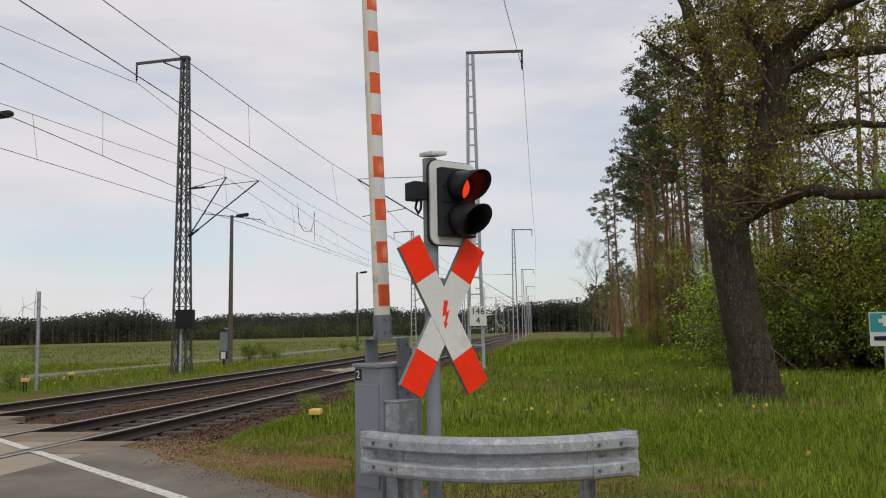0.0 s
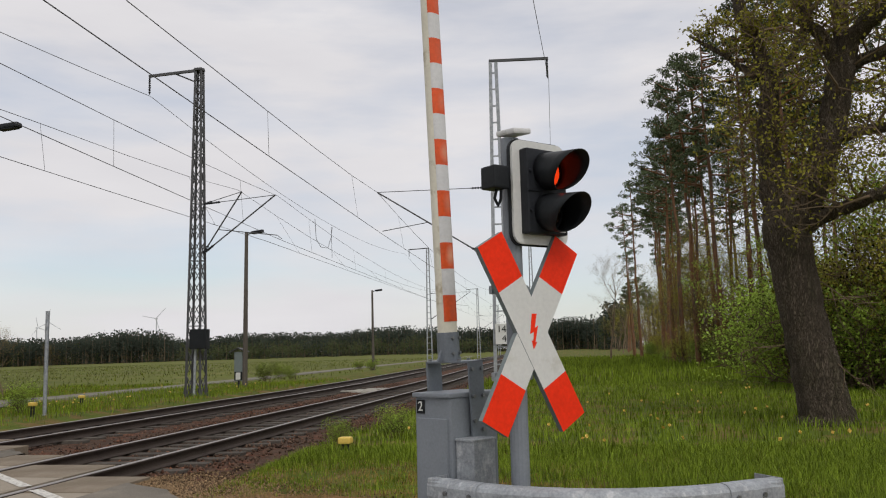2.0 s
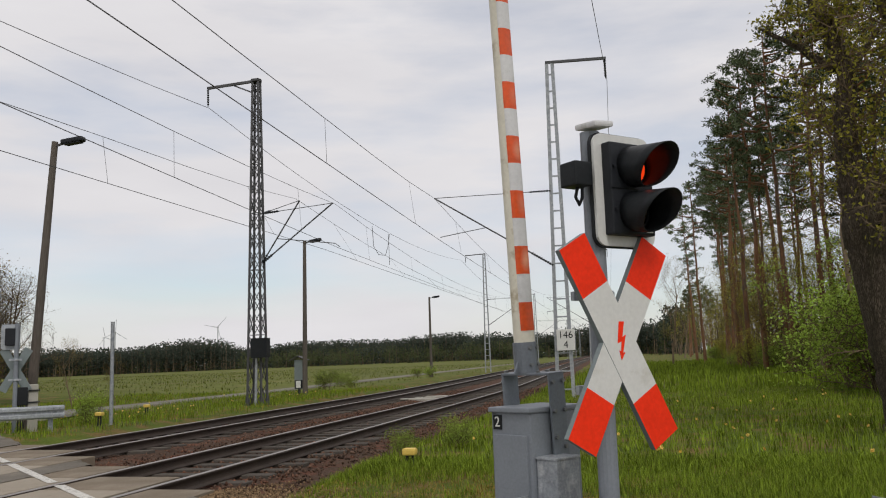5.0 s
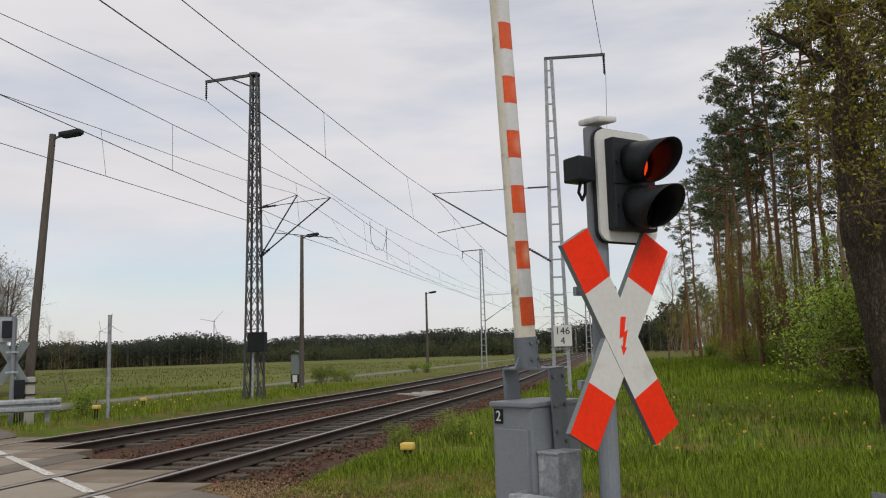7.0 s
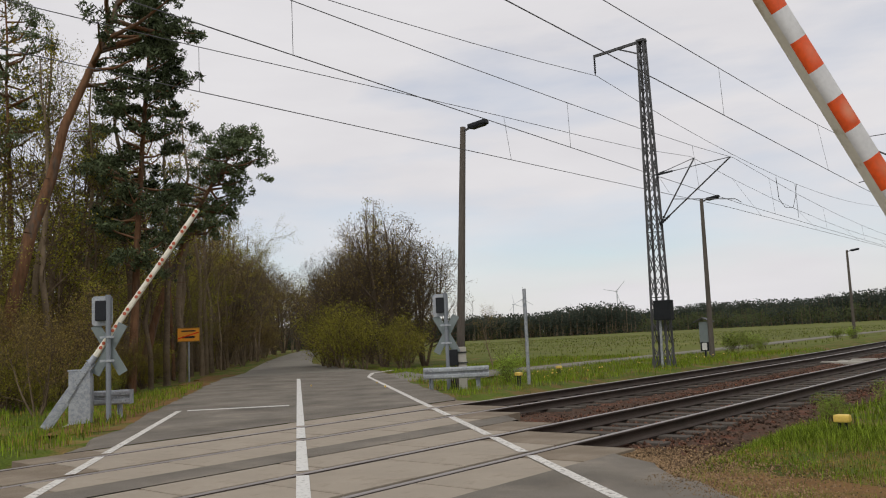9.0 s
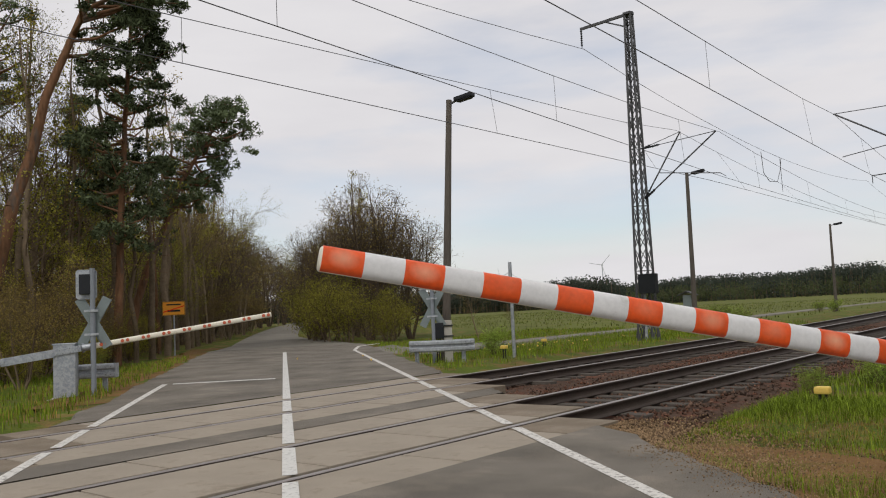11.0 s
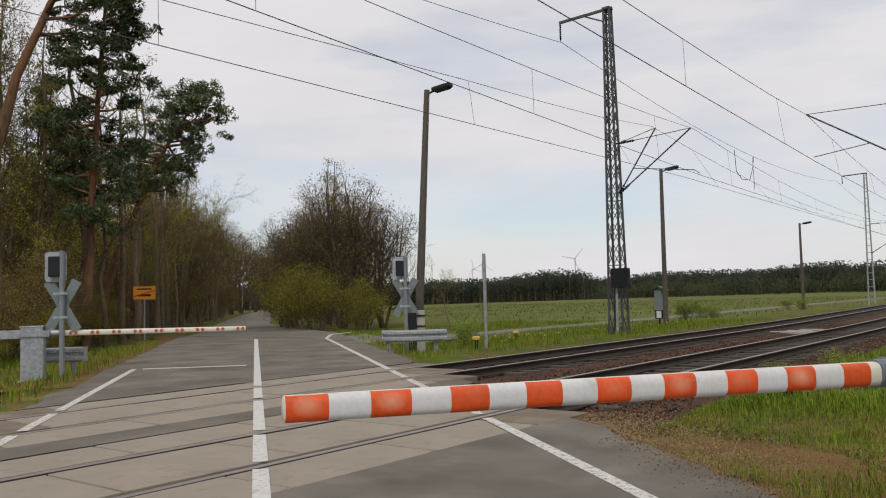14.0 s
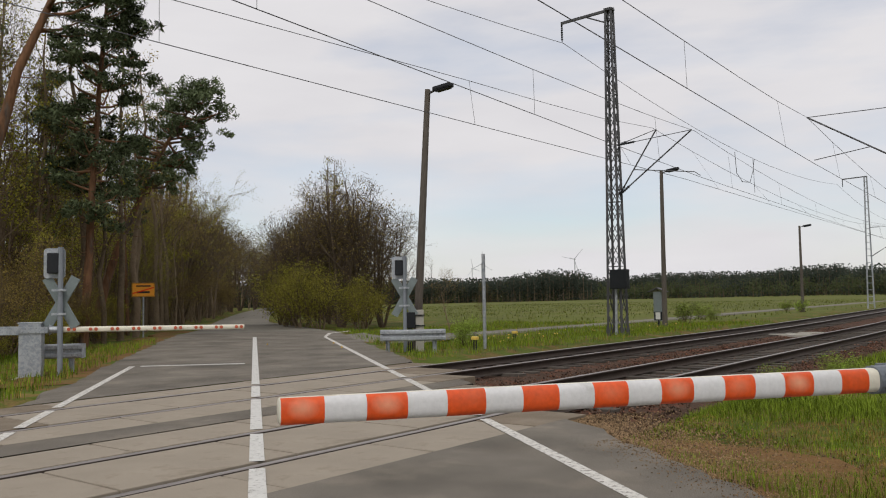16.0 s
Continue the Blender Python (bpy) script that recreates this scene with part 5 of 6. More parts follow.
def pole_tree(seed, h, r, leaf, sprays, per, size, label, low=0.3):
    """A slender forest tree: a long bare stem, rising branches, sprays of young leaves at their ends."""
    rng = np.random.default_rng(seed)
    t = thing("slender_tree", pose(0, 0, 0), label, "tree")
    stem, out, tips, n = [], [], [], 8
    pts = [np.array([0.0, 0.0, -0.1])]
    drift = rng.normal(size=2) * 0.02 * h
    for i in range(n):
        k = (i + 1) / n
        pts.append(np.array([*(drift * k + rng.normal(size=2) * 0.009 * h), h * k]))
    for i in range(n):
        stem.append((pts[i], pts[i + 1], r * (1.1 - 0.95 * i / n), r * (1.1 - 0.95 * (i + 1) / n), 9))
    for j in range(18):
        k = low + (0.97 - low) * (j + rng.uniform()) / 18
        i = min(n - 1, int(k * n))
        p = pts[i] + (pts[i + 1] - pts[i]) * (k * n - i)
        a = rng.uniform(0, 2 * math.pi)
        d = (math.cos(a), math.sin(a), rng.uniform(0.7, 1.6))
        branch(rng, p, d, 0.7 + 0.30 * h * (1 - k) * rng.uniform(0.6, 1.2), 0.012 + 0.032 * (1 - k), 1, out, tips, 0.6, 0.10, (3, 5), 0.16, 4, 0.25)
    bulk("trunk", *prisms(stem, 8), M["bare_bark"], t, "", True)
    tagged(bulk("branchwork", *prisms([(p, q, max(a, 0.011), max(b, 0.009), k) for p, q, a, b, k in out], 3), M["twig"], t), kind="stuff")
    tips = np.array(tips)
    c = np.repeat(tips[rng.integers(0, len(tips), sprays)], per, 0)
    c = c + rng.normal(size=c.shape) * np.array([0.20, 0.20, 0.14])
    tagged(bulk("foliage", *diamonds(c, size, size * 0.62, rng), M[leaf], t), kind="stuff")
    return t


def place(src, x, y, turn=0.0, size=1.0, stretch=1.0, z=None):
    m = Matrix.Translation((x, y, (ground_z(x, y) if z is None else z) - 0.04)) @ Matrix.Rotation(radians(turn), 4, "Z") @ Matrix.Diagonal((size, size, size * stretch, 1))
    return copy_thing(src, m)


def set_down(src, x, y, turn=0.0):
    src.matrix_basis = Matrix.Translation((x, y, ground_z(x, y) - 0.04)) @ Matrix.Rotation(radians(turn), 4, "Z")


# the pine wood beyond the grass on the right of the line
rng = random.Random(21)
pines = [pine(s, h, c, r, (lx, ly), clumps=n, wide=w) for s, h, c, r, lx, ly, n, w in ((1, 19.5, 0.55, 0.165, -0.9, 0.2, 34, 2.5), (2, 18.0, 0.62, 0.145, 0.4, 0.5, 26, 2.0), (3, 20.5, 0.60, 0.175, -0.5, -0.4, 32, 2.3), (4, 16.5, 0.50, 0.15, -0.3, 0.3, 28, 2.1), (5, 18.8, 0.66, 0.16, 0.7, -0.3, 22, 1.9))]
edge = [(6.6, 104), (7.0, 92), (6.6, 78), (6.2, 66), (6.8, 58.5), (7.7, 52), (9.0, 46), (11.0, 40.5), (13.6, 35), (17, 31), (21, 27)]
spots = []
for (xa, ya), (xb, yb) in zip(edge, edge[1:]):
    for k in range(3):
        f = (k + rng.random()) / 3
        back = rng.random() ** 1.6 * 10
        spots.append((xa + (xb - xa) * f + back * 0.85, ya + (yb - ya) * f + back * 0.45))
for i, (x, y) in enumerate(spots):
    if i < len(pines):
        set_down(pines[i], x, y, rng.uniform(0, 360))
    else:
        place(rng.choice(pines), x, y, rng.uniform(0, 360), rng.uniform(0.80, 0.95), rng.uniform(0.94, 1.06))

for x, y, k, s in ((7.4, 47.2, 2, 0.90), (6.5, 51.6, 4, 0.98), (6.2, 56.5, 2, 0.93), (6.1, 62.5, 1, 0.97), (6.2, 72, 1, 1.0), (8.4, 44.2, 0, 0.95), (9.9, 41.0, 2, 0.95), (7.6, 50.3, 0, 0.95), (11.5, 44.5, 2, 1.0), (13.5, 38.6, 0, 1.0), (5.2, 86, 4, 0.95), (4.9, 95, 1, 0.95)):
    place(pines[k], x, y, x * 97, s)

# broad-leaved kinds
bare = [leafy(31, 13, 0.16, 4200, "young_leaf", 0.075), leafy(32, 11.5, 0.13, 3800, "bronze_leaf", 0.075, spread=0.65), leafy(33, 14, 0.17, 4600, "young_leaf", 0.08, spread=0.6, up=0.2)]
fresh = [leafy(41, 7.5, 0.09, 8000, "shrub_leaf", 0.13, stems=4, kids=(4, 6), name="leafy_shrub", label="tall fresh green shrub at the wood's edge", cat="shrub", first=0.15), leafy(42, 9, 0.11, 7500, "young_leaf", 0.085, stems=3, name="leafy_shrub", label="tall shrub with yellow-green young leaves", cat="shrub", first=0.2), leafy(43, 3.4, 0.04, 6500, "young_leaf", 0.07, stems=6, depth=2, kids=(5, 7), name="low_shrub", label="low bushy shrub with yellow-green leaves", cat="shrub", first=0.1), leafy(44, 6.0, 0.06, 5000, "bronze_leaf", 0.08, stems=4, name="leafy_shrub", label="slender shrub with bronze young leaves", cat="shrub", first=0.15), leafy(45, 2.4, 0.025, 3800, "shrub_leaf", 0.075, stems=7, depth=2, kids=(5, 7), name="low_shrub", label="low dense green shrub", cat="shrub", first=0.08)]
brush = leafy(51, 11.5, 0.11, 4200, "bronze_leaf", 0.10, stems=7, depth=3, kids=(6, 8), spread=0.8, name="bare_thicket", label="broad round bare many-stemmed tree with brownish twigs", first=0.16, crown=(5.0, 4.0, 4.4), bark="thicket_bark")
poles = [pole_tree(71, 13.5, 0.15, "young_leaf", 48, 15, 0.12, "slender forest tree with a few yellow-green leaves"), pole_tree(72, 11.5, 0.11, "young_leaf", 62, 16, 0.12, "slender forest tree with yellow-green young leaves", 0.18), pole_tree(73, 14.5, 0.17, "bronze_leaf", 40, 14, 0.12, "slender bare forest tree with bronze buds", 0.4), pole_tree(74, 9.0, 0.08, "young_leaf", 66, 16, 0.12, "thin young tree hung with yellow-green leaves", 0.12)]
for i, (src, x, y, a) in enumerate(((bare[0], -35.0, 10.5, 10), (bare[1], -35.5, 15.0, 80), (bare[2], -37, 18, 200), (fresh[0], 9.6, 25.0, 0), (fresh[1], 13.2, 28.0, 40), (fresh[2], 7.9, 31.0, 0), (fresh[3], 11.2, 31.5, 70), (fresh[4], 6.6, 40, 0), (brush, -34.6, 34.8, 0), (poles[0], -33.6, 16.8, 0), (poles[1], -33.0, 19.2, 50), (poles[2], -35.0, 13.0, 90), (poles[3], -32.2, 14.6, 20))):
    set_down(src, x, y, a)

# green undergrowth before and between the pines
for k in range(46):
    f = rng.random()
    i = min(len(edge) - 2, int(f * (len(edge) - 1)))
    u = f * (len(edge) - 1) - i
    x, y = edge[i][0] + (edge[i + 1][0] - edge[i][0]) * u, edge[i][1] + (edge[i + 1][1] - edge[i][1]) * u
    back = rng.uniform(-0.6, 9)
    if f > 0.62:
        src = rng.choice((fresh[0], fresh[0], fresh[1], fresh[3], fresh[2]))
    else:
        src = rng.choice((fresh[4], fresh[3], fresh[2], bare[1], fresh[4]))
    place(src, x + back * 0.85, y + back * 0.45, rng.uniform(0, 360), rng.uniform(0.6, 1.0))
for x, y, s in ((8.3, 23.5, 0.7), (10.6, 22.2, 0.9), (14.5, 25.5, 0.9), (16.0, 23.0, 1.0)):
    place(fresh[0] if s > 0.85 else fresh[1], x, y, x * 71, s)
for k in range(46):
    y = rng.uniform(106, 270)
    place(rng.choice((pines[3], pines[1], bare[0], bare[2], fresh[1])), 3.5 + 0.028 * (y - 100) + rng.uniform(0, 12), y, rng.uniform(0, 360), rng.uniform(0.6, 0.95))
for k in range(50):
    f = rng.random()
    i = min(len(edge) - 2, int(f * (len(edge) - 1)))
    u = f * (len(edge) - 1) - i
    x, y = edge[i][0] + (edge[i + 1][0] - edge[i][0]) * u, edge[i][1] + (edge[i + 1][1] - edge[i][1]) * u
    back = rng.uniform(-1.2, 3.5)
    place(rng.choice((fresh[4], fresh[4], fresh[2], fresh[1])), x + back * 0.85, y + back * 0.45, rng.uniform(0, 360), rng.uniform(0.5, 1.0) * (1.0 if f > 0.5 else 1.2))
for k in range(12):
    x = rng.uniform(8.5, 21)
    place(rng.choice((fresh[0], fresh[0], fresh[1])), x, 37.5 - 0.85 * x + rng.uniform(-4.5, 4), rng.uniform(0, 360), rng.uniform(0.55, 0.9))
for k in range(16):
    x = rng.uniform(8.0, 22)
    place(rng.choice((*poles, poles[1])), x, 41 - 0.85 * x + rng.uniform(-3, 9), rng.uniform(0, 360), rng.uniform(0.8, 1.15))
for k in range(20):
    x = rng.uniform(6.3, 16)
    src = rng.choice((fresh[4], fresh[4], fresh[2]))
    place(src, x, 34.0 - 0.85 * x + rng.uniform(-1.5, 2.5), rng.uniform(0, 360), rng.uniform(1.1, 2.0) if src is fresh[4] else rng.uniform(0.8, 1.3))
for k in range(22):
    x = rng.uniform(6.4, 12.5)
    place(rng.choice((fresh[4], fresh[4], fresh[2])), x, 31.5 - 0.9 * x + rng.uniform(-1.2, 1.5), rng.uniform(0, 360), rng.uniform(0.8, 1.5))
# a dead bare tree before the wood, far off
place(bare[1], 2.2, 88, 33, 0.9)


def oak():
    """The old oak beside the grass: a stout leaning trunk, forking low, limbs cut back, thin spring leaves."""
    rng = np.random.default_rng(77)
    t = thing("oak_tree", pose(4.22, 15.3, -0.02), "old oak with a thick furrowed trunk and crooked spreading limbs", "tree")
    rt, dp = np.array([0.98, -0.19, 0]), np.array([0.19, 0.98, 0])

    def P(x, z, d=0.0):
        return rt * x + dp * d + np.array([0, 0, z])
    limbs = [
        [(0.02, -0.1, 0, 0.60), (0.0, 0.25, 0, 0.50), (-0.13, 1.1, 0, 0.45), (-0.27, 2.0, 0, 0.42), (-0.38, 2.9, 0, 0.42), (-0.42, 3.45, 0, 0.46), (-0.36, 3.95, 0, 0.40), (-0.32, 4.35, 0, 0.18)],
        [(-0.45, 3.0, 0, 0.22), (-0.55, 3.55, 0.03, 0.30), (-0.60, 4.2, 0.1, 0.27), (-0.62, 5.2, 0.15, 0.23), (-0.5, 6.2, 0.2, 0.19), (-0.75, 7.1, 0.1, 0.16), (-1.05, 8.1, 0.2, 0.13), (-1.1, 9.4, 0.4, 0.09), (-1.4, 11.0, 0.5, 0.04)],
        [(-0.38, 3.0, 0, 0.24), (-0.22, 3.6, -0.03, 0.35), (0.15, 4.4, -0.1, 0.31), (0.48, 5.4, -0.2, 0.28), (0.68, 6.3, -0.2, 0.26), (0.85, 6.7, -0.3, 0.20), (1.5, 7.15, -0.6, 0.165), (2.3, 7.35, -0.8, 0.14), (3.3, 7.9, -1.0, 0.10), (4.6, 8.2, -1.2, 0.05)],
        [(0.66, 6.2, -0.2, 0.18), (0.32, 6.75, -0.5, 0.14), (0.10, 7.0, -0.6, 0.13), (0.14, 7.35, -0.65, 0.125)],
        [(0.7, 6.4, -0.2, 0.17), (0.72, 7.3, 0.1, 0.16), (0.62, 8.4, 0.3, 0.13), (0.95, 9.7, 0.3, 0.09), (0.8, 11.3, 0.5, 0.04)],
        [(0.7, 6.2, -0.1, 0.15), (1.5, 6.6, 0.3, 0.12), (2.6, 6.65, 0.6, 0.10), (4.0, 7.0, 0.9, 0.05)],
        [(-0.3, 3.40, 0, 0.20), (0.40, 3.66, -0.4, 0.15), (1.0, 3.86, -0.6, 0.13), (1.7, 3.70, -0.7, 0.12), (2.6, 3.66, -0.9, 0.10), (4.1, 3.9, -1.2, 0.05)],
        [(0.35, 5.0, -0.1, 0.15), (1.1, 5.15, 0.2, 0.12), (1.9, 5.25, 0.4, 0.10), (3.0, 5.1, 0.6, 0.05)],
        [(-0.7, 5.8, 0.2, 0.10), (-0.3, 6.6, 0.8, 0.08), (0.2, 7.4, 1.4, 0.05)],
        [(-0.72, 6.3, 0.2, 0.09), (-1.3, 6.9, 0.3, 0.06), (-1.9, 7.4, 0.4, 0.03)],
    ]
    bm = bmesh.new()
    starts = []
    for li, L in enumerate(limbs):
        pts = [Vector(P(a, b, c)) for a, b, c, _ in L]
        rr = [q[3] * (0.9 if li == 0 else 0.84) for q in L]
        fine_p, fine_r = [], []
        for i in range(len(pts) - 1):
            k = 5
            for j in range(k):
                f = j / k
                q = pts[i].lerp(pts[i + 1], f)
                fine_p.append(q + Vector(rng.normal(size=3) * 0.012))
                fine_r.append((rr[i] + (rr[i + 1] - rr[i]) * f) * rng.uniform(0.97, 1.035))
        fine_p.append(pts[-1])
        fine_r.append(rr[-1])
        tube(bm, fine_p, fine_r, 20 if li < 3 else 10)
        if li:
            starts += [(p, r) for p, r in zip(fine_p[3:], fine_r[3:]) if r < 0.24]
    part("trunk", bm, M["oak_bark"], t, "thick furrowed grey-brown trunk and limbs", True)
    out, tips = [], []
    for p, r in starts:
        for _ in range(1 if rng.uniform() < 0.7 else 0):
            d = rng.normal(size=3) + rt * 0.35
            d[2] = abs(d[2]) * 0.6 + 0.1
            left = p.dot(Vector(rt)) < -0.6
            branch(rng, tuple(p), d + rt * (0.7 if left else 0.0), rng.uniform(0.45, 1.0) if left else rng.uniform(0.8, 1.8), min(0.035, r * 0.35), 2, out, tips, 0.8, 0.06, (3, 5), 0.22, 4, 0.2)
    # thin shoots from the trunk's crown
    for _ in range(90):
        a = rng.uniform(0, 2 * math.pi)
        p = P(-0.4 + 0.42 * math.cos(a), rng.uniform(3.3, 5.6), 0.42 * math.sin(a))
        d = np.array([math.cos(a), math.sin(a), rng.uniform(0.2, 1.6)])
        branch(rng, p, d, rng.uniform(0.5, 1.3), 0.009, 1, out, tips, 0.6, 0.05, (2, 4), 0.2, 3, 0.2)
    # a few dead shoots low on the trunk
    for z, a in ((1.9, 2.9), (2.2, 0.3), (1.5, 3.4), (2.6, 0.1), (1.2, 0.2)):
        d = rt * math.cos(a) + dp * math.sin(a) + np.array([0, 0, -0.15])
        branch(rng, P(-0.25, z), d, rng.uniform(1.0, 1.7), 0.016, 1, out, tips[:0], 0.7, -0.04, (3, 5), 0.25, 4, 0.3)
    wood_parts(t, out, M["oak_bark"], M["twig"], 0.05)
    tips = np.array(tips)
    c = tips[rng.integers(0, len(tips), 15000)] + rng.normal(size=(15000, 3)) * 0.10
    tagged(bulk("foliage", *diamonds(c, 0.078, 0.045, rng), M["young_leaf"], t, "sparse yellow-green young leaves"), kind="stuff")


oak()

# ---- the wood beside the road, beyond the far barrier ----
lean_pine = pine(61, 17.5, 0.62, 0.27, (1.9, 4.6), 0.5, clumps=30, per=190, wide=2.6, side=1.1, label="leaning Scots pine with a red trunk and ragged crown")
set_down(lean_pine, -29.45, 11.6)
dark_pine = pine(62, 17.6, 0.26, 0.17, (0.5, 0.8), 0.0, clumps=84, per=240, wide=1.6, label="dense dark pine among the bare trees")
set_down(dark_pine, -31.2, 17.3)
bent_pine = pine(63, 12.4, 0.52, 0.22, (2.2, 4.4), 0.6, clumps=56, per=180, wide=2.2, label="bent Scots pine leaning over the roadside")
set_down(bent_pine, -36.3, 20.7)
for x, y, a, s in ((-34.5, 10.6, 40, 0.78), (-36.0, 14.9, 130, 0.86), (-39, 15.5, 220, 0.82), (-44, 21.5, 20, 0.8), (-40, 24.6, 80, 0.62)):
    place(rng.choice((dark_pine, pines[3], pines[0])), x, y, a, s)
for k in range(84):
    s = 30 + 120 * rng.random() ** 1.2
    n = -(5.6 + 13 * rng.random() ** 1.5)
    if n > -8 and s < 46:
        n -= 2.6
    p = R(s, n)
    place(rng.choice(poles if k % 5 else bare), p.x, p.y, rng.uniform(0, 360), rng.uniform(0.75, 1.1) * (0.88 if s < 48 else 1.0))
for k in range(46):
    s = 27 + 90 * rng.random()
    n = -(5.0 + 8 * rng.random() ** 1.3)
    if n > -7.2 and s < 43:
        n -= 2.6
    p = R(s, n)
    place(rng.choice((poles[3], fresh[1], fresh[3], fresh[2], fresh[4], poles[3])), p.x, p.y, rng.uniform(0, 360), rng.uniform(0.5, 0.95))
for k in range(22):
    p = R(29 + 40 * rng.random(), -rng.uniform(8.5, 17))
    place(rng.choice((poles[1], fresh[1], poles[0])), p.x, p.y, rng.uniform(0, 360), rng.uniform(0.7, 1.05))
for k in range(58):
    p = R(27 + 36 * rng.random(), -rng.uniform(7.0, 13.5))
    place(rng.choice((fresh[1], fresh[3], fresh[2], fresh[2], poles[3])), p.x, p.y, rng.uniform(0, 360), rng.uniform(0.45, 0.85))
for s, n in ((118, -3.0), (124, 5.8), (132, -2.0), (138, 7.0), (148, 0.0), (156, 8.5), (164, 2.0), (166, 6.0)):
    p = R(s, n)
    place(brush, p.x, p.y, s * 29, 1.3)
for x, y, k, s in ((-33.4, 18.4, 2, 1.05), (-34.4, 20.8, 0, 1.0), (-36.4, 22.8, 2, 0.95), (-38.8, 24.4, 0, 0.95), (-41.0, 27.0, 2, 0.85), (-32.6, 12.6, 2, 1.1), (-34.2, 15.4, 0, 1.12), (-43, 28.6, 0, 0.85), (-46, 31, 2, 0.85)):
    place(poles[k], x, y, x * 61, s)
for k in range(7):
    p = R(42 + 9 * k + rng.uniform(-3, 3), -rng.uniform(9, 17))
    place(rng.choice((dark_pine, dark_pine, bent_pine)), p.x, p.y, rng.uniform(0, 360), rng.uniform(0.75, 0.95))
for k in range(70):
    s = 54 + 120 * rng.random()
    n = 3.4 + (4.0 if s < 95 else 10) * rng.random()
    p = R(s, n)
    place(rng.choice((bare[0], poles[0], poles[2], fresh[3], poles[3])), p.x, p.y, rng.uniform(0, 360), rng.uniform(0.6, 0.9))
for k in range(44):
    p = R(rng.uniform(25, 52), -rng.uniform(6.6, 9.5))
    place(rng.choice((fresh[2], fresh[4], fresh[2], fresh[3])), p.x, p.y, rng.uniform(0, 360), rng.uniform(0.35, 0.8))
for k in range(40):
    p = R(rng.uniform(56, 135), -rng.uniform(3.3, 6.0))
    place(rng.choice((poles[1], bare[1], poles[3], fresh[3])), p.x, p.y, rng.uniform(0, 360), rng.uniform(0.6, 0.95))
for k in range(30):
    p = R(rng.uniform(50, 100), -rng.uniform(4.6, 9.0))
    place(rng.choice((poles[2], poles[0], bare[1], bare[0])), p.x, p.y, rng.uniform(0, 360), rng.uniform(0.72, 0.98))
for s, n, k in ((68, -5.6, 1.0), (74, 4.6, 0.95), (80, -5.0, 1.1), (86, 4.8, 1.1), (95, -4.6, 1.2), (104, 5.2, 1.25), (60, 5.0, 0.8)):
    p = R(s, n)
    place(brush, p.x, p.y, s * 47, k)
for k in range(26):
    p = R(rng.uniform(165, 190), rng.uniform(-14, 16))
    place(rng.choice(bare), p.x, p.y, rng.uniform(0, 360), rng.uniform(0.8, 1.2))
for x, y, s in ((-36.8, 37.2, 0.9), (-33.0, 36.8, 0.8), (-39.5, 39.5, 0.95), (-37.5, 33.8, 0.75)):
    place(brush, x, y, x * 37, s)
for x, y, s in ((-31.5, 30.2, 1.05), (-33.2, 30.5, 1.15), (-35.6, 31.8, 1.1), (-30.6, 32.3, 0.9), (-37.8, 33.4, 1.2), (-32.0, 34.0, 1.0)):
    place(fresh[2], x, y, x * 53, s)
for x, y, s in ((-24.6, 32.2, 0.26), (-24.4, 35.0, 0.2)):
    place(bare[1], x, y, x * 31, s)
for x, y, s in ((-16.6, 22.6, 0.5), (-18.6, 47.0, 0.6), (-17.8, 49.0, 0.4), (-19.5, 52.0, 0.5), (-18.8, 72.0, 0.5), (-20.5, 74.0, 0.45), (-3.2, 14.2, 0.28), (-3.9, 13.2, 0.22)):
    place(fresh[4], x, y, x * 31, s)


# ---- the far woods round the meadow ----
def far_wood(name, path, depth, h, count, leaf_share, seed, label, hs=(0.7, 1.15)):
    rng = np.random.default_rng(seed)
    segs, needle, green = [], [], []
    path = np.array(path, float)
    lens = np.r_[0, np.cumsum(np.linalg.norm(np.diff(path, axis=0), axis=1))]
    for i in range(count):
        s = rng.uniform(0, lens[-1])
        p = np.array([np.interp(s, lens, path[:, 0]), np.interp(s, lens, path[:, 1])]) + rng.uniform(0, depth) * np.array([-0.6, 0.8]) + rng.normal(size=2) * 2
        z = ground_z(*p)
        hh = h * rng.uniform(*hs) * (1 + 0.28 * noise.noise(Vector((s * 0.021, seed, 0.5))))
        leafy_one = rng.uniform() < leaf_share
        if leafy_one:
            hh *= 0.72
        segs.append(((p[0], p[1], z), (p[0], p[1], z + hh * 0.92), 0.16, 0.05, 0))
        k = 60
        a = rng.normal(size=(k, 3)) * np.array([1.45, 1.45, 0.17 * hh if not leafy_one else 0.26 * hh]) + np.array([p[0], p[1], z + hh * (0.70 if not leafy_one else 0.55)])
        a[:, 2] = np.minimum(a[:, 2], z + hh)
        (green if leafy_one else needle).append(a)
        # undergrowth at its foot
        (green if i % 3 == 0 else needle).append(np.array([p[0], p[1], z]) + rng.uniform(-1, 1, (12, 3)) * np.array([2.4, 2.4, 0]) + np.array([0, 0, 1]) * rng.uniform(0.1, 0.42 * hh, (12, 1)))
    t = thing(name, pose(0, 0, 0), label, "woodland", kind="stuff")
    bulk("trunks", *prisms(segs, 4), M["bare_bark"], t)
    if needle:
        bulk("crowns", *diamonds(np.concatenate(needle), 1.15, 0.75, rng), M["far_needles"], t)
    if green:
        bulk("leaves", *diamonds(np.concatenate(green), 0.9, 0.6, rng), M["far_leaf"], t)


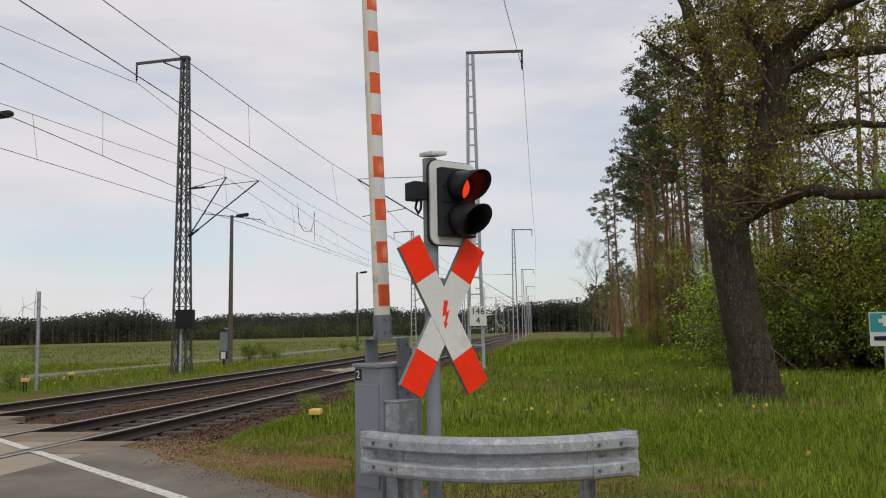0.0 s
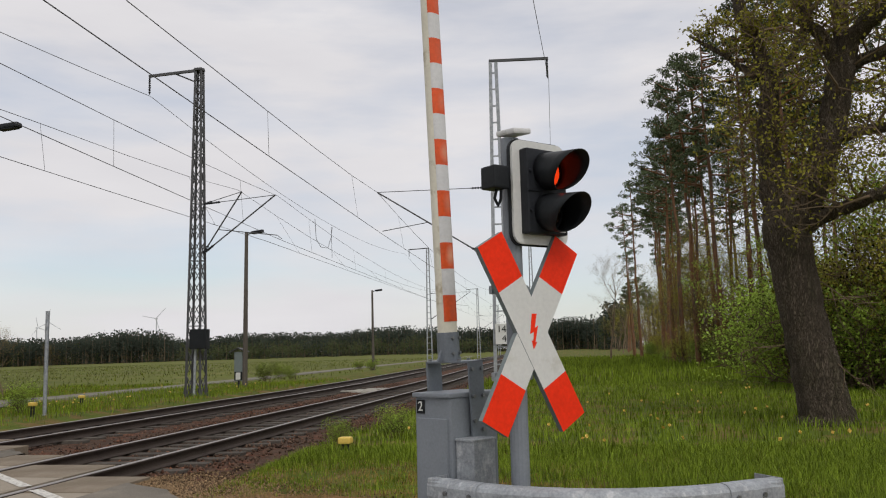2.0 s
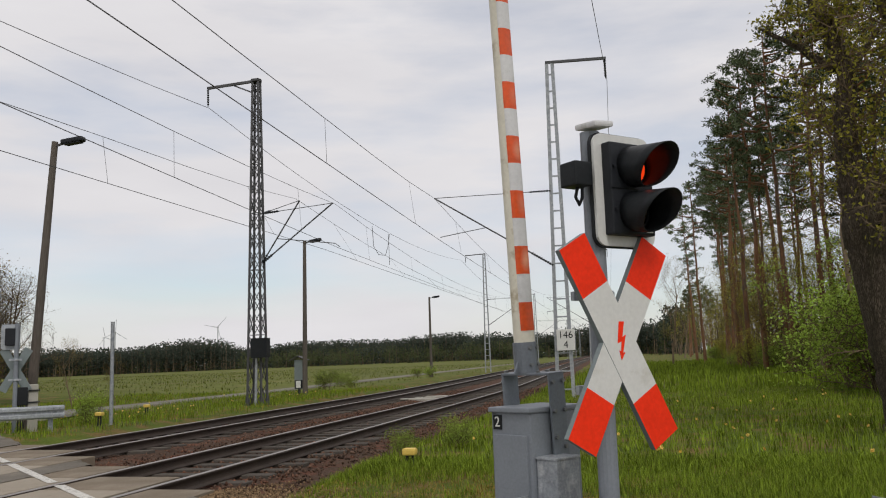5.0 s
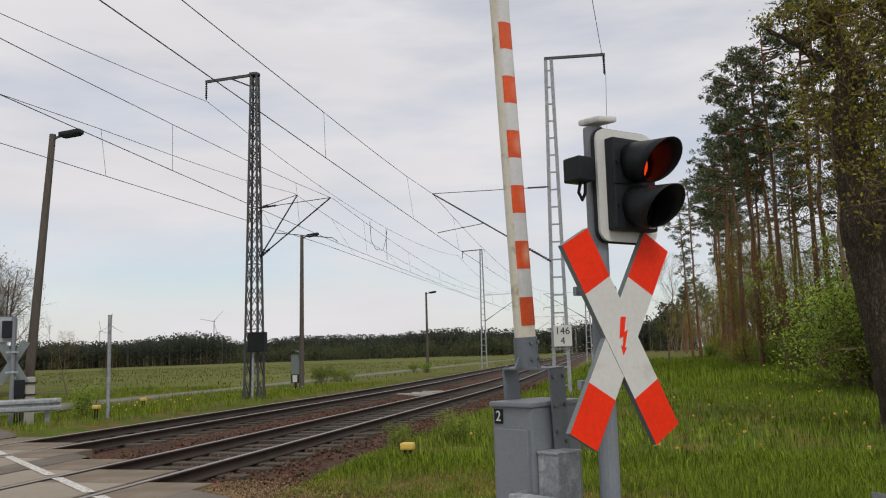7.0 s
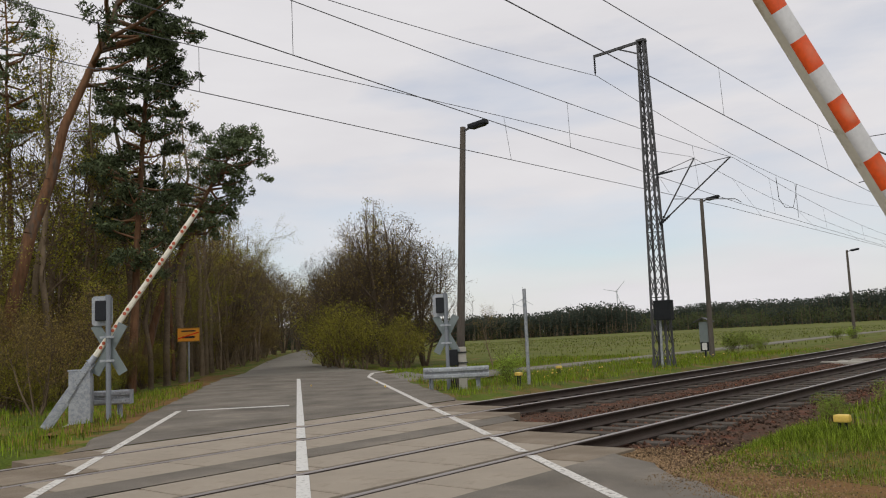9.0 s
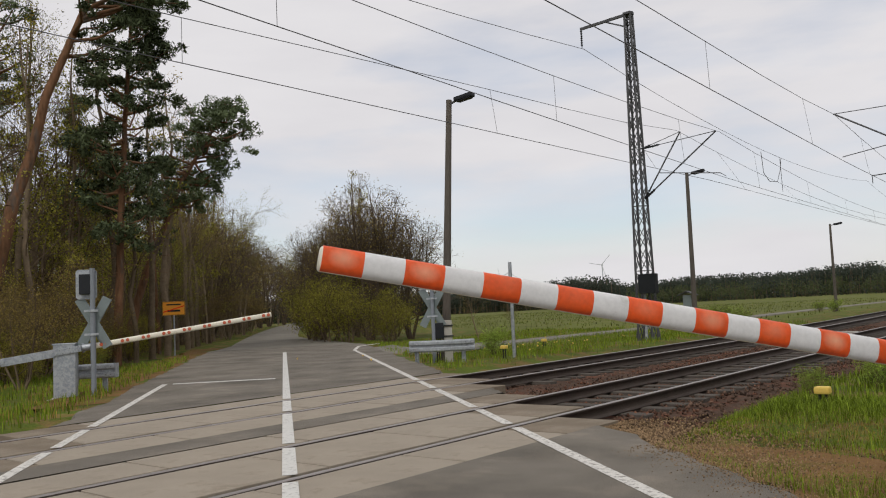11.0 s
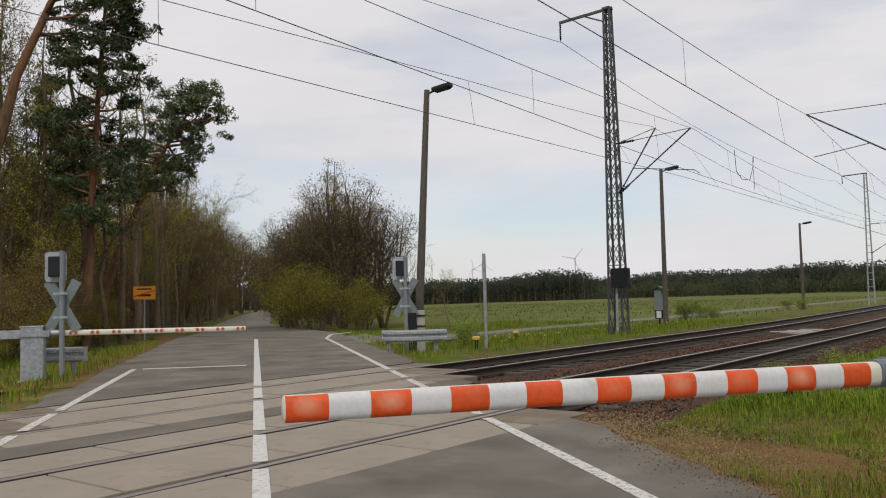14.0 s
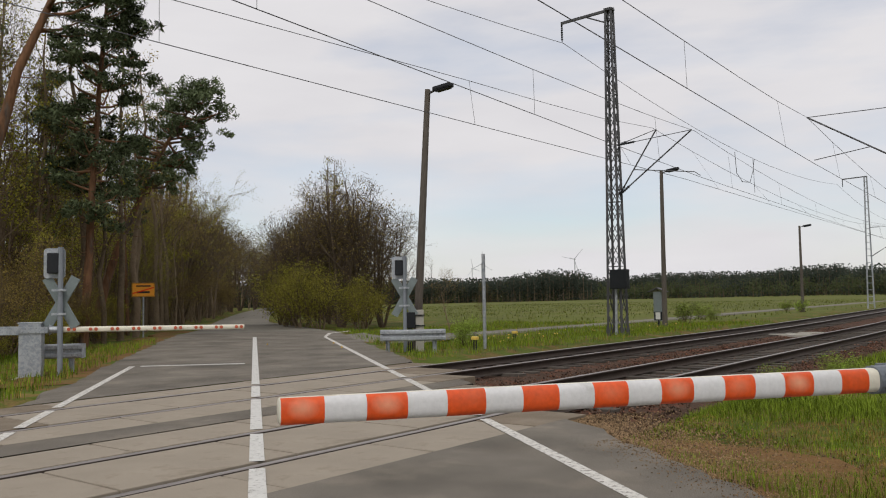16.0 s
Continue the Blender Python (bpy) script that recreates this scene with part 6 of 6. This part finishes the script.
far_wood("far_wood", [(-330, 190), (-290, 270), (-235, 330), (-190, 360)], 60, 11.8, 1500, 0.06, 5, "dark far pine wood behind the meadow")
far_wood("far_wood_beyond", [(-215, 400), (-130, 430), (-75, 425), (-30, 420)], 60, 12.2, 1400, 0.14, 6, "far pine wood where the line vanishes")
far_wood("far_wood_edge", [(-175, 345), (-90, 350), (-34, 330)], 20, 9.0, 160, 0.9, 8, "young green trees before the far wood")
far_wood("far_wood_line_end", [(12, 280), (16, 360), (18, 430)], 12, 14.0, 260, 0.25, 7, "mixed wood running along the line to the distance")
far_wood("far_wood_gap", [(-22, 425), (0, 412), (18, 390)], 40, 14.0, 340, 0.12, 12, "dark far wood behind the grass strip")
far_wood("far_wood_left", [(-150, 95), (-190, 130), (-260, 165), (-330, 190)], 40, 9.5, 460, 0.75, 9, "pale green young wood beside the meadow")
turbine(-530, 964, 50, 17, 14)
turbine(-805, 1145, 58, 20, 41)
turbine(-850, 1180, 52, 17, 75)


# ---- crossing slabs: one piece each ----
def slabs():
    rng = random.Random(9)
    floor = thing("crossing_deck", pose(0, 0, 0), "pale concrete crossing slabs laid between the rails", "crossing deck", kind="structure")
    half = GAUGE / 2
    cols = []
    for c in TRACKS:
        cols.append((c - half + 0.135, c + half - 0.135))
    cols += [(TRACKS[0] + half + 0.085, PANEL_X[0] + 0.02), (-8.40, TRACKS[0] - half - 0.085), (TRACKS[1] + half + 0.085, -9.12), (PANEL_X[1] + 0.02, TRACKS[1] - half - 0.085)]
    kinds = {}
    for xa, xb in cols:
        xm = (xa + xb) / 2
        lo, hi = (ROAD_L - N.x * xm) / N.y - 0.5, (ROAD_R - N.x * xm) / N.y + 0.15
        n = 6
        for k in range(n):
            ends = 1.15
            step = ends if k in (0, n - 1) else (hi - lo - 2 * ends) / (n - 2)
            at = lo + (ends / 2 if k == 0 else hi - lo - ends / 2 if k == n - 1 else ends + step * (k - 0.5))
            soiled = k in (0, n - 1)
            key = (round(xb - xa, 3), soiled)
            if (key, round(step, 3)) not in kinds:
                bm = bmesh.new()
                box(bm, (xb - xa, step - 0.024, 0.16), bevel=0.008)
                ob = part("slab", bm, M["slab_dirty" if soiled else "slab"], floor)
                kinds[(key, round(step, 3))] = ob.data
            else:
                ob = new("slab", kinds[(key, round(step, 3))])
                ob.parent = floor
            ob.matrix_basis = pose(xm, at, -0.082 + rng.uniform(-0.004, 0.002), rng.uniform(-0.1, 0.1), rng.uniform(-0.12, 0.12), 0)


slabs()


# ---- grass, stones and litter ----
def in_road(x, y):
    s, n = x * U.x + y * U.y, x * N.x + y * N.y
    return ROAD_L - 0.15 < n < ROAD_R + 0.12


def blades(name, spots, h, w, material, seed, label, lean=0.35):
    """Grass blades, bent once, in clumps round the spots."""
    rng = np.random.default_rng(seed)
    p = np.asarray(spots)
    n = len(p)
    hh = h * rng.uniform(0.45, 1.25, n) * (p[:, 3] if p.shape[1] > 3 else 1)
    a = rng.uniform(0, 2 * np.pi, n)
    d = np.stack([np.cos(a), np.sin(a), np.zeros(n)], 1)
    side = np.stack([-np.sin(a), np.cos(a), np.zeros(n)], 1)
    w = (w * rng.uniform(0.7, 1.4, n))[:, None]
    b = p[:, :3]
    k = rng.uniform(0.2, 1.0, n)[:, None] * lean
    mid = b + np.array([0, 0, 1.0]) * (hh * 0.6)[:, None] + d * hh[:, None] * k * 0.35
    tip = b + np.array([0, 0, 1.0]) * (hh * (1 - 0.25 * k[:, 0]))[:, None] + d * hh[:, None] * k
    v = np.stack([b - side * w, b + side * w, mid - side * w * 0.75, mid + side * w * 0.75, tip], 1).reshape(-1, 3)
    base = (np.arange(n) * 5)[:, None]
    f = np.concatenate([base + np.array([[0, 1, 3]]), base + np.array([[0, 3, 2]]), base + np.array([[2, 3, 4]])])
    ob = bulk(name, v, f, material)
    tagged(ob, label, "grass", kind="stuff")


def scatter(count, x0, x1, y0, y1, seed, keep, clump=1, spread=0.06):
    """Spots on the land where keep(x, y) says so, with the height of growth there."""
    rng = random.Random(seed)
    out = []
    while count > 0:
        x, y = rng.uniform(x0, x1), rng.uniform(y0, y1)
        k = keep(x, y)
        count -= 1
        if rng.random() > k[0]:
            continue
        for _ in range(clump):
            xx, yy = x + rng.gauss(0, spread), y + rng.gauss(0, spread)
            out.append((xx, yy, ground_z(xx, yy) - 0.01, k[1]))
    return np.array(out)


def patch(x, y, f=0.35, o=0.0):
    return 0.5 + 0.5 * noise.noise(Vector((x * f, y * f, 1.7 + o)))


def bare_soil(x, y):
    """The trodden dry place between the road and the drive."""
    s, n = x * U.x + y * U.y, x * N.x + y * N.y
    wander = 1.5 * noise.noise(Vector((x * 0.45, y * 0.45, 7.3))) + 0.5 * noise.noise(Vector((x * 1.6, y * 1.6, 3.1)))
    return (1 - ramp(abs(n - 4.7 + wander), 0.9, 3.4)) * (1 - ramp(s, 7.5, 10.5)) * (0.25 + 0.95 * patch(x, y, 0.8))


def near_keep(x, y):
    if in_road(x, y) or x < -4.5:
        return (0, 1)
    b = bare_soil(x, y)
    bank = ramp(-x, 3.6, 4.6)
    return (max(0.0, 0.45 + 0.75 * patch(x, y, 0.5) - 0.85 * b - 0.6 * bank), 0.5 + 1.0 * patch(x, y, 0.45, 5) - 0.55 * b)


def dry_keep(x, y):
    if in_road(x, y) or x < -4.8:
        return (0, 1)
    b = bare_soil(x, y)
    return (0.36 + 0.75 * b + 0.35 * ramp(-x, 3.3, 4.5), 0.6 + 0.5 * patch(x, y, 0.7, 2))


blades("near_grass", scatter(26000, -4.6, 6.6, 4.2, 12.5, 1, near_keep, 9, 0.075), 0.135, 0.0025, M["grass_blade"], 1, "lush green spring grass beside the crossing", 0.75)
blades("dry_grass", scatter(11000, -4.8, 2.6, 4.0, 13, 2, dry_keep, 6, 0.08), 0.06, 0.0026, M["dry_blade"], 2, "short dead grass on the trodden verge", 0.9)
blades("meadow_grass", scatter(24000, -4.4, 16, 11, 34, 3, lambda x, y: (0.25 + 0.9 * patch(x, y, 0.25), 0.5 + 1.0 * patch(x, y, 0.3, 5)) if x > -4.4 else (0, 1), 4, 0.13), 0.19, 0.0055, M["grass_blade"], 3, "lush green spring grass before the wood", 0.8)
blades("far_grass", scatter(11000, -4.5, 9, 32, 105, 4, lambda x, y: (0.3 + 0.8 * patch(x, y, 0.12), 0.6 + 0.8 * patch(x, y, 0.15, 5)), 3, 0.3), 0.40, 0.018, M["grass_blade"], 4, "green grass strip along the line")


def left_keep(x, y):
    s, n = x * U.x + y * U.y, x * N.x + y * N.y
    if -3.75 < n < ROAD_R + 0.3 or x > -13.2 or abs(x + 22) < 0.9 and y > 24:
        return (0, 1)
    if n < 0 and n > -5.0:
        return (0.95, 0.95)
    return (0.35 + 0.7 * patch(x, y, 0.4), 0.55 + 0.8 * patch(x, y, 0.4, 5))


blades("line_side_grass", scatter(17000, -30, -13.1, 3, 46, 5, left_keep, 4, 0.12), 0.21, 0.007, M["grass_blade"], 5, "rough green grass beyond the tracks")
blades("dry_line_grass", scatter(6500, -30, -13.6, 3, 46, 6, lambda x, y: (left_keep(x, y)[0] * (0.9 if -6.5 < x * N.x + y * N.y < -3.7 else 0.25), 0.7), 4, 0.12), 0.24, 0.007, M["dry_blade"], 6, "dry grass stalks at the road's edge")
blades("meadow_tufts", scatter(12000, -110, -18, 34, 170, 7, lambda x, y: (0.2 + 0.8 * patch(x, y, 0.06), 0.5 + 0.7 * patch(x, y, 0.1, 5)) if abs(x + 22.5) > 1.8 and x * N.x + y * N.y > 14 else (0, 1), 2, 0.4), 0.22, 0.03, M["meadow_blade"], 7, "pale grass tufts on the wide meadow")
blades("track_weeds", scatter(2600, -13.8, -4.4, 7.5, 40, 8, lambda x, y: (0.0 if in_road(x, y) else 0.10 + 0.9 * (1 - ramp(abs(x + 8.77), 0.3, 0.9)) * patch(x, y, 0.3) ** 2 + 0.7 * ramp(-x, 12.6, 13.6) + 0.5 * (1 - ramp(-x, 4.5, 5.1)), 0.6), 3, 0.08), 0.20, 0.005, M["dry_blade"], 8, "sparse weeds between the tracks")


def stones():
    rng = np.random.default_rng(3)
    n = 26000
    y = 1.0 + 41 * rng.uniform(size=n) ** 1.35
    x = rng.uniform(-13.9, -4.35, n)
    s, nn = x * U.x + y * U.y, x * N.x + y * N.y
    keep = ((nn > ROAD_R + 0.25) | (nn < ROAD_L - 0.5))
    for c in TRACKS:
        for sg in (1, -1):
            keep &= np.abs(x - (c + sg * GAUGE / 2)) > 0.10
    x, y = x[keep], y[keep]
    z = np.interp(-x, [3.6, 4.4, 4.9, 5.4, 8.6, 8.77, 8.9, 12.6, 13.3, 13.9], [-0.46, -0.33, -0.245, -0.205, -0.235, -0.25, -0.235, -0.205, -0.28, -0.41])
    r = rng.uniform(0.018, 0.042, (len(x), 1))
    octa = np.array([(1, 0, 0), (-1, 0, 0), (0, 1, 0), (0, -1, 0), (0, 0, 1), (0, 0, -1)], float)
    v = octa[None] * (rng.uniform(0.6, 1.25, (len(x), 6, 1))) + rng.normal(size=(len(x), 6, 3)) * 0.18
    v = v * r[:, :, None] + np.stack([x, y, z + 0.008], 1)[:, None, :]
    f = np.array([(0, 2, 4), (2, 1, 4), (1, 3, 4), (3, 0, 4), (2, 0, 5), (1, 2, 5), (3, 1, 5), (0, 3, 5)])
    faces = (np.arange(len(x)) * 6)[:, None, None] + f[None]
    ob = bulk("ballast_stones", v.reshape(-1, 3), faces.reshape(-1, 3), M["stone"])
    tagged(ob, "loose brown and grey ballast stones", "ballast", kind="stuff")
    # grit on the verge
    n = 26000
    s, nn = rng.uniform(-2, 10, n), 3.6 + np.abs(rng.normal(0, 0.62, n))
    x, y = U.x * s + N.x * nn, U.y * s + N.y * nn
    keep = (nn > ROAD_R + 0.02) & (x > -5.2)
    x, y = x[keep], y[keep]
    z = np.array([max(ground_z(a, b), -0.045) for a, b in zip(x, y)])
    r = rng.uniform(0.006, 0.016, (len(x), 1))
    v = octa[None] * rng.uniform(0.6, 1.25, (len(x), 6, 1)) * r[:, :, None] + np.stack([x, y, z + 0.006], 1)[:, None, :]
    faces = (np.arange(len(x)) * 6)[:, None, None] + f[None]
    n = 4200
    s, nn = rng.uniform(-4, 8, n), 3.66 - np.abs(rng.normal(0, 0.22, n))
    p = np.stack([U.x * s + N.x * nn, U.y * s + N.y * nn, np.full(n, 0.003)], 1)
    p = p[p[:, 0] > -4.9]
    w = octa[None] * rng.uniform(0.6, 1.25, (len(p), 6, 1)) * rng.uniform(0.003, 0.009, (len(p), 1, 1)) + p[:, None, :]
    v, faces = np.concatenate([v, w]), (np.arange(len(x) + len(p)) * 6)[:, None, None] + f[None]
    tagged(bulk("verge_grit", v.reshape(-1, 3), faces.reshape(-1, 3), M["grit"]), "loose grit on the road's verge", "gravel", kind="stuff")


stones()


def dandelions():
    rng = np.random.default_rng(12)
    p = []
    for x, y, n in ((1.5, 13, 26), (4, 20, 24), (-16.5, 24, 26), (-16, 32, 20)):
        q = np.stack([rng.normal(x, 2.2, n), rng.normal(y, 3.5, n)], 1)
        p += [(a, b, ground_z(a, b) + rng.uniform(0.15, 0.3)) for a, b in q if not -14 < a < -4]
    ob = bulk("dandelions", *diamonds(np.repeat(np.array(p), 6, 0), 0.06, 0.05, rng), M["yellow"])
    tagged(ob, "scattered yellow dandelion heads in the grass", "flowers", kind="stuff")


dandelions()


# ---- what moves: both booms come down ----
def motions():
    near = [(0.0, 87.6), (3.0, 87.3), (6.5, 87.0), (7.2, 86.0), (7.4, 85.0), (7.6, 82.9), (8.0, 77.6), (8.6, 66.7), (9.0, 57.7), (9.2, 52.6), (9.8, 38.0), (10.4, 22.5), (10.9, 12.5), (11.3, 7.3), (11.6, 4.5), (12.0, 1.9), (12.4, 0.35), (12.8, 0.35), (16.0, 0.35)]
    far = [(0.0, 87.0), (6.5, 86.5), (7.2, 85.5), (7.6, 81.0), (8.0, 75.0), (8.3, 69.8), (8.6, 64.8), (9.0, 55.6), (9.2, 50.0), (9.8, 34.5), (10.4, 18.5), (10.9, 9.0), (11.3, 4.4), (11.6, 2.2), (12.0, 0.4), (12.4, -0.5), (16.0, -0.5)]
    walk(near_lift, [(t, pose(0, 0, 1.012, 0, -a, 0)) for t, a in near])
    walk(far_lift, [(t, pose(0, 0, 1.0, 0, -a, 0)) for t, a in far])


motions()
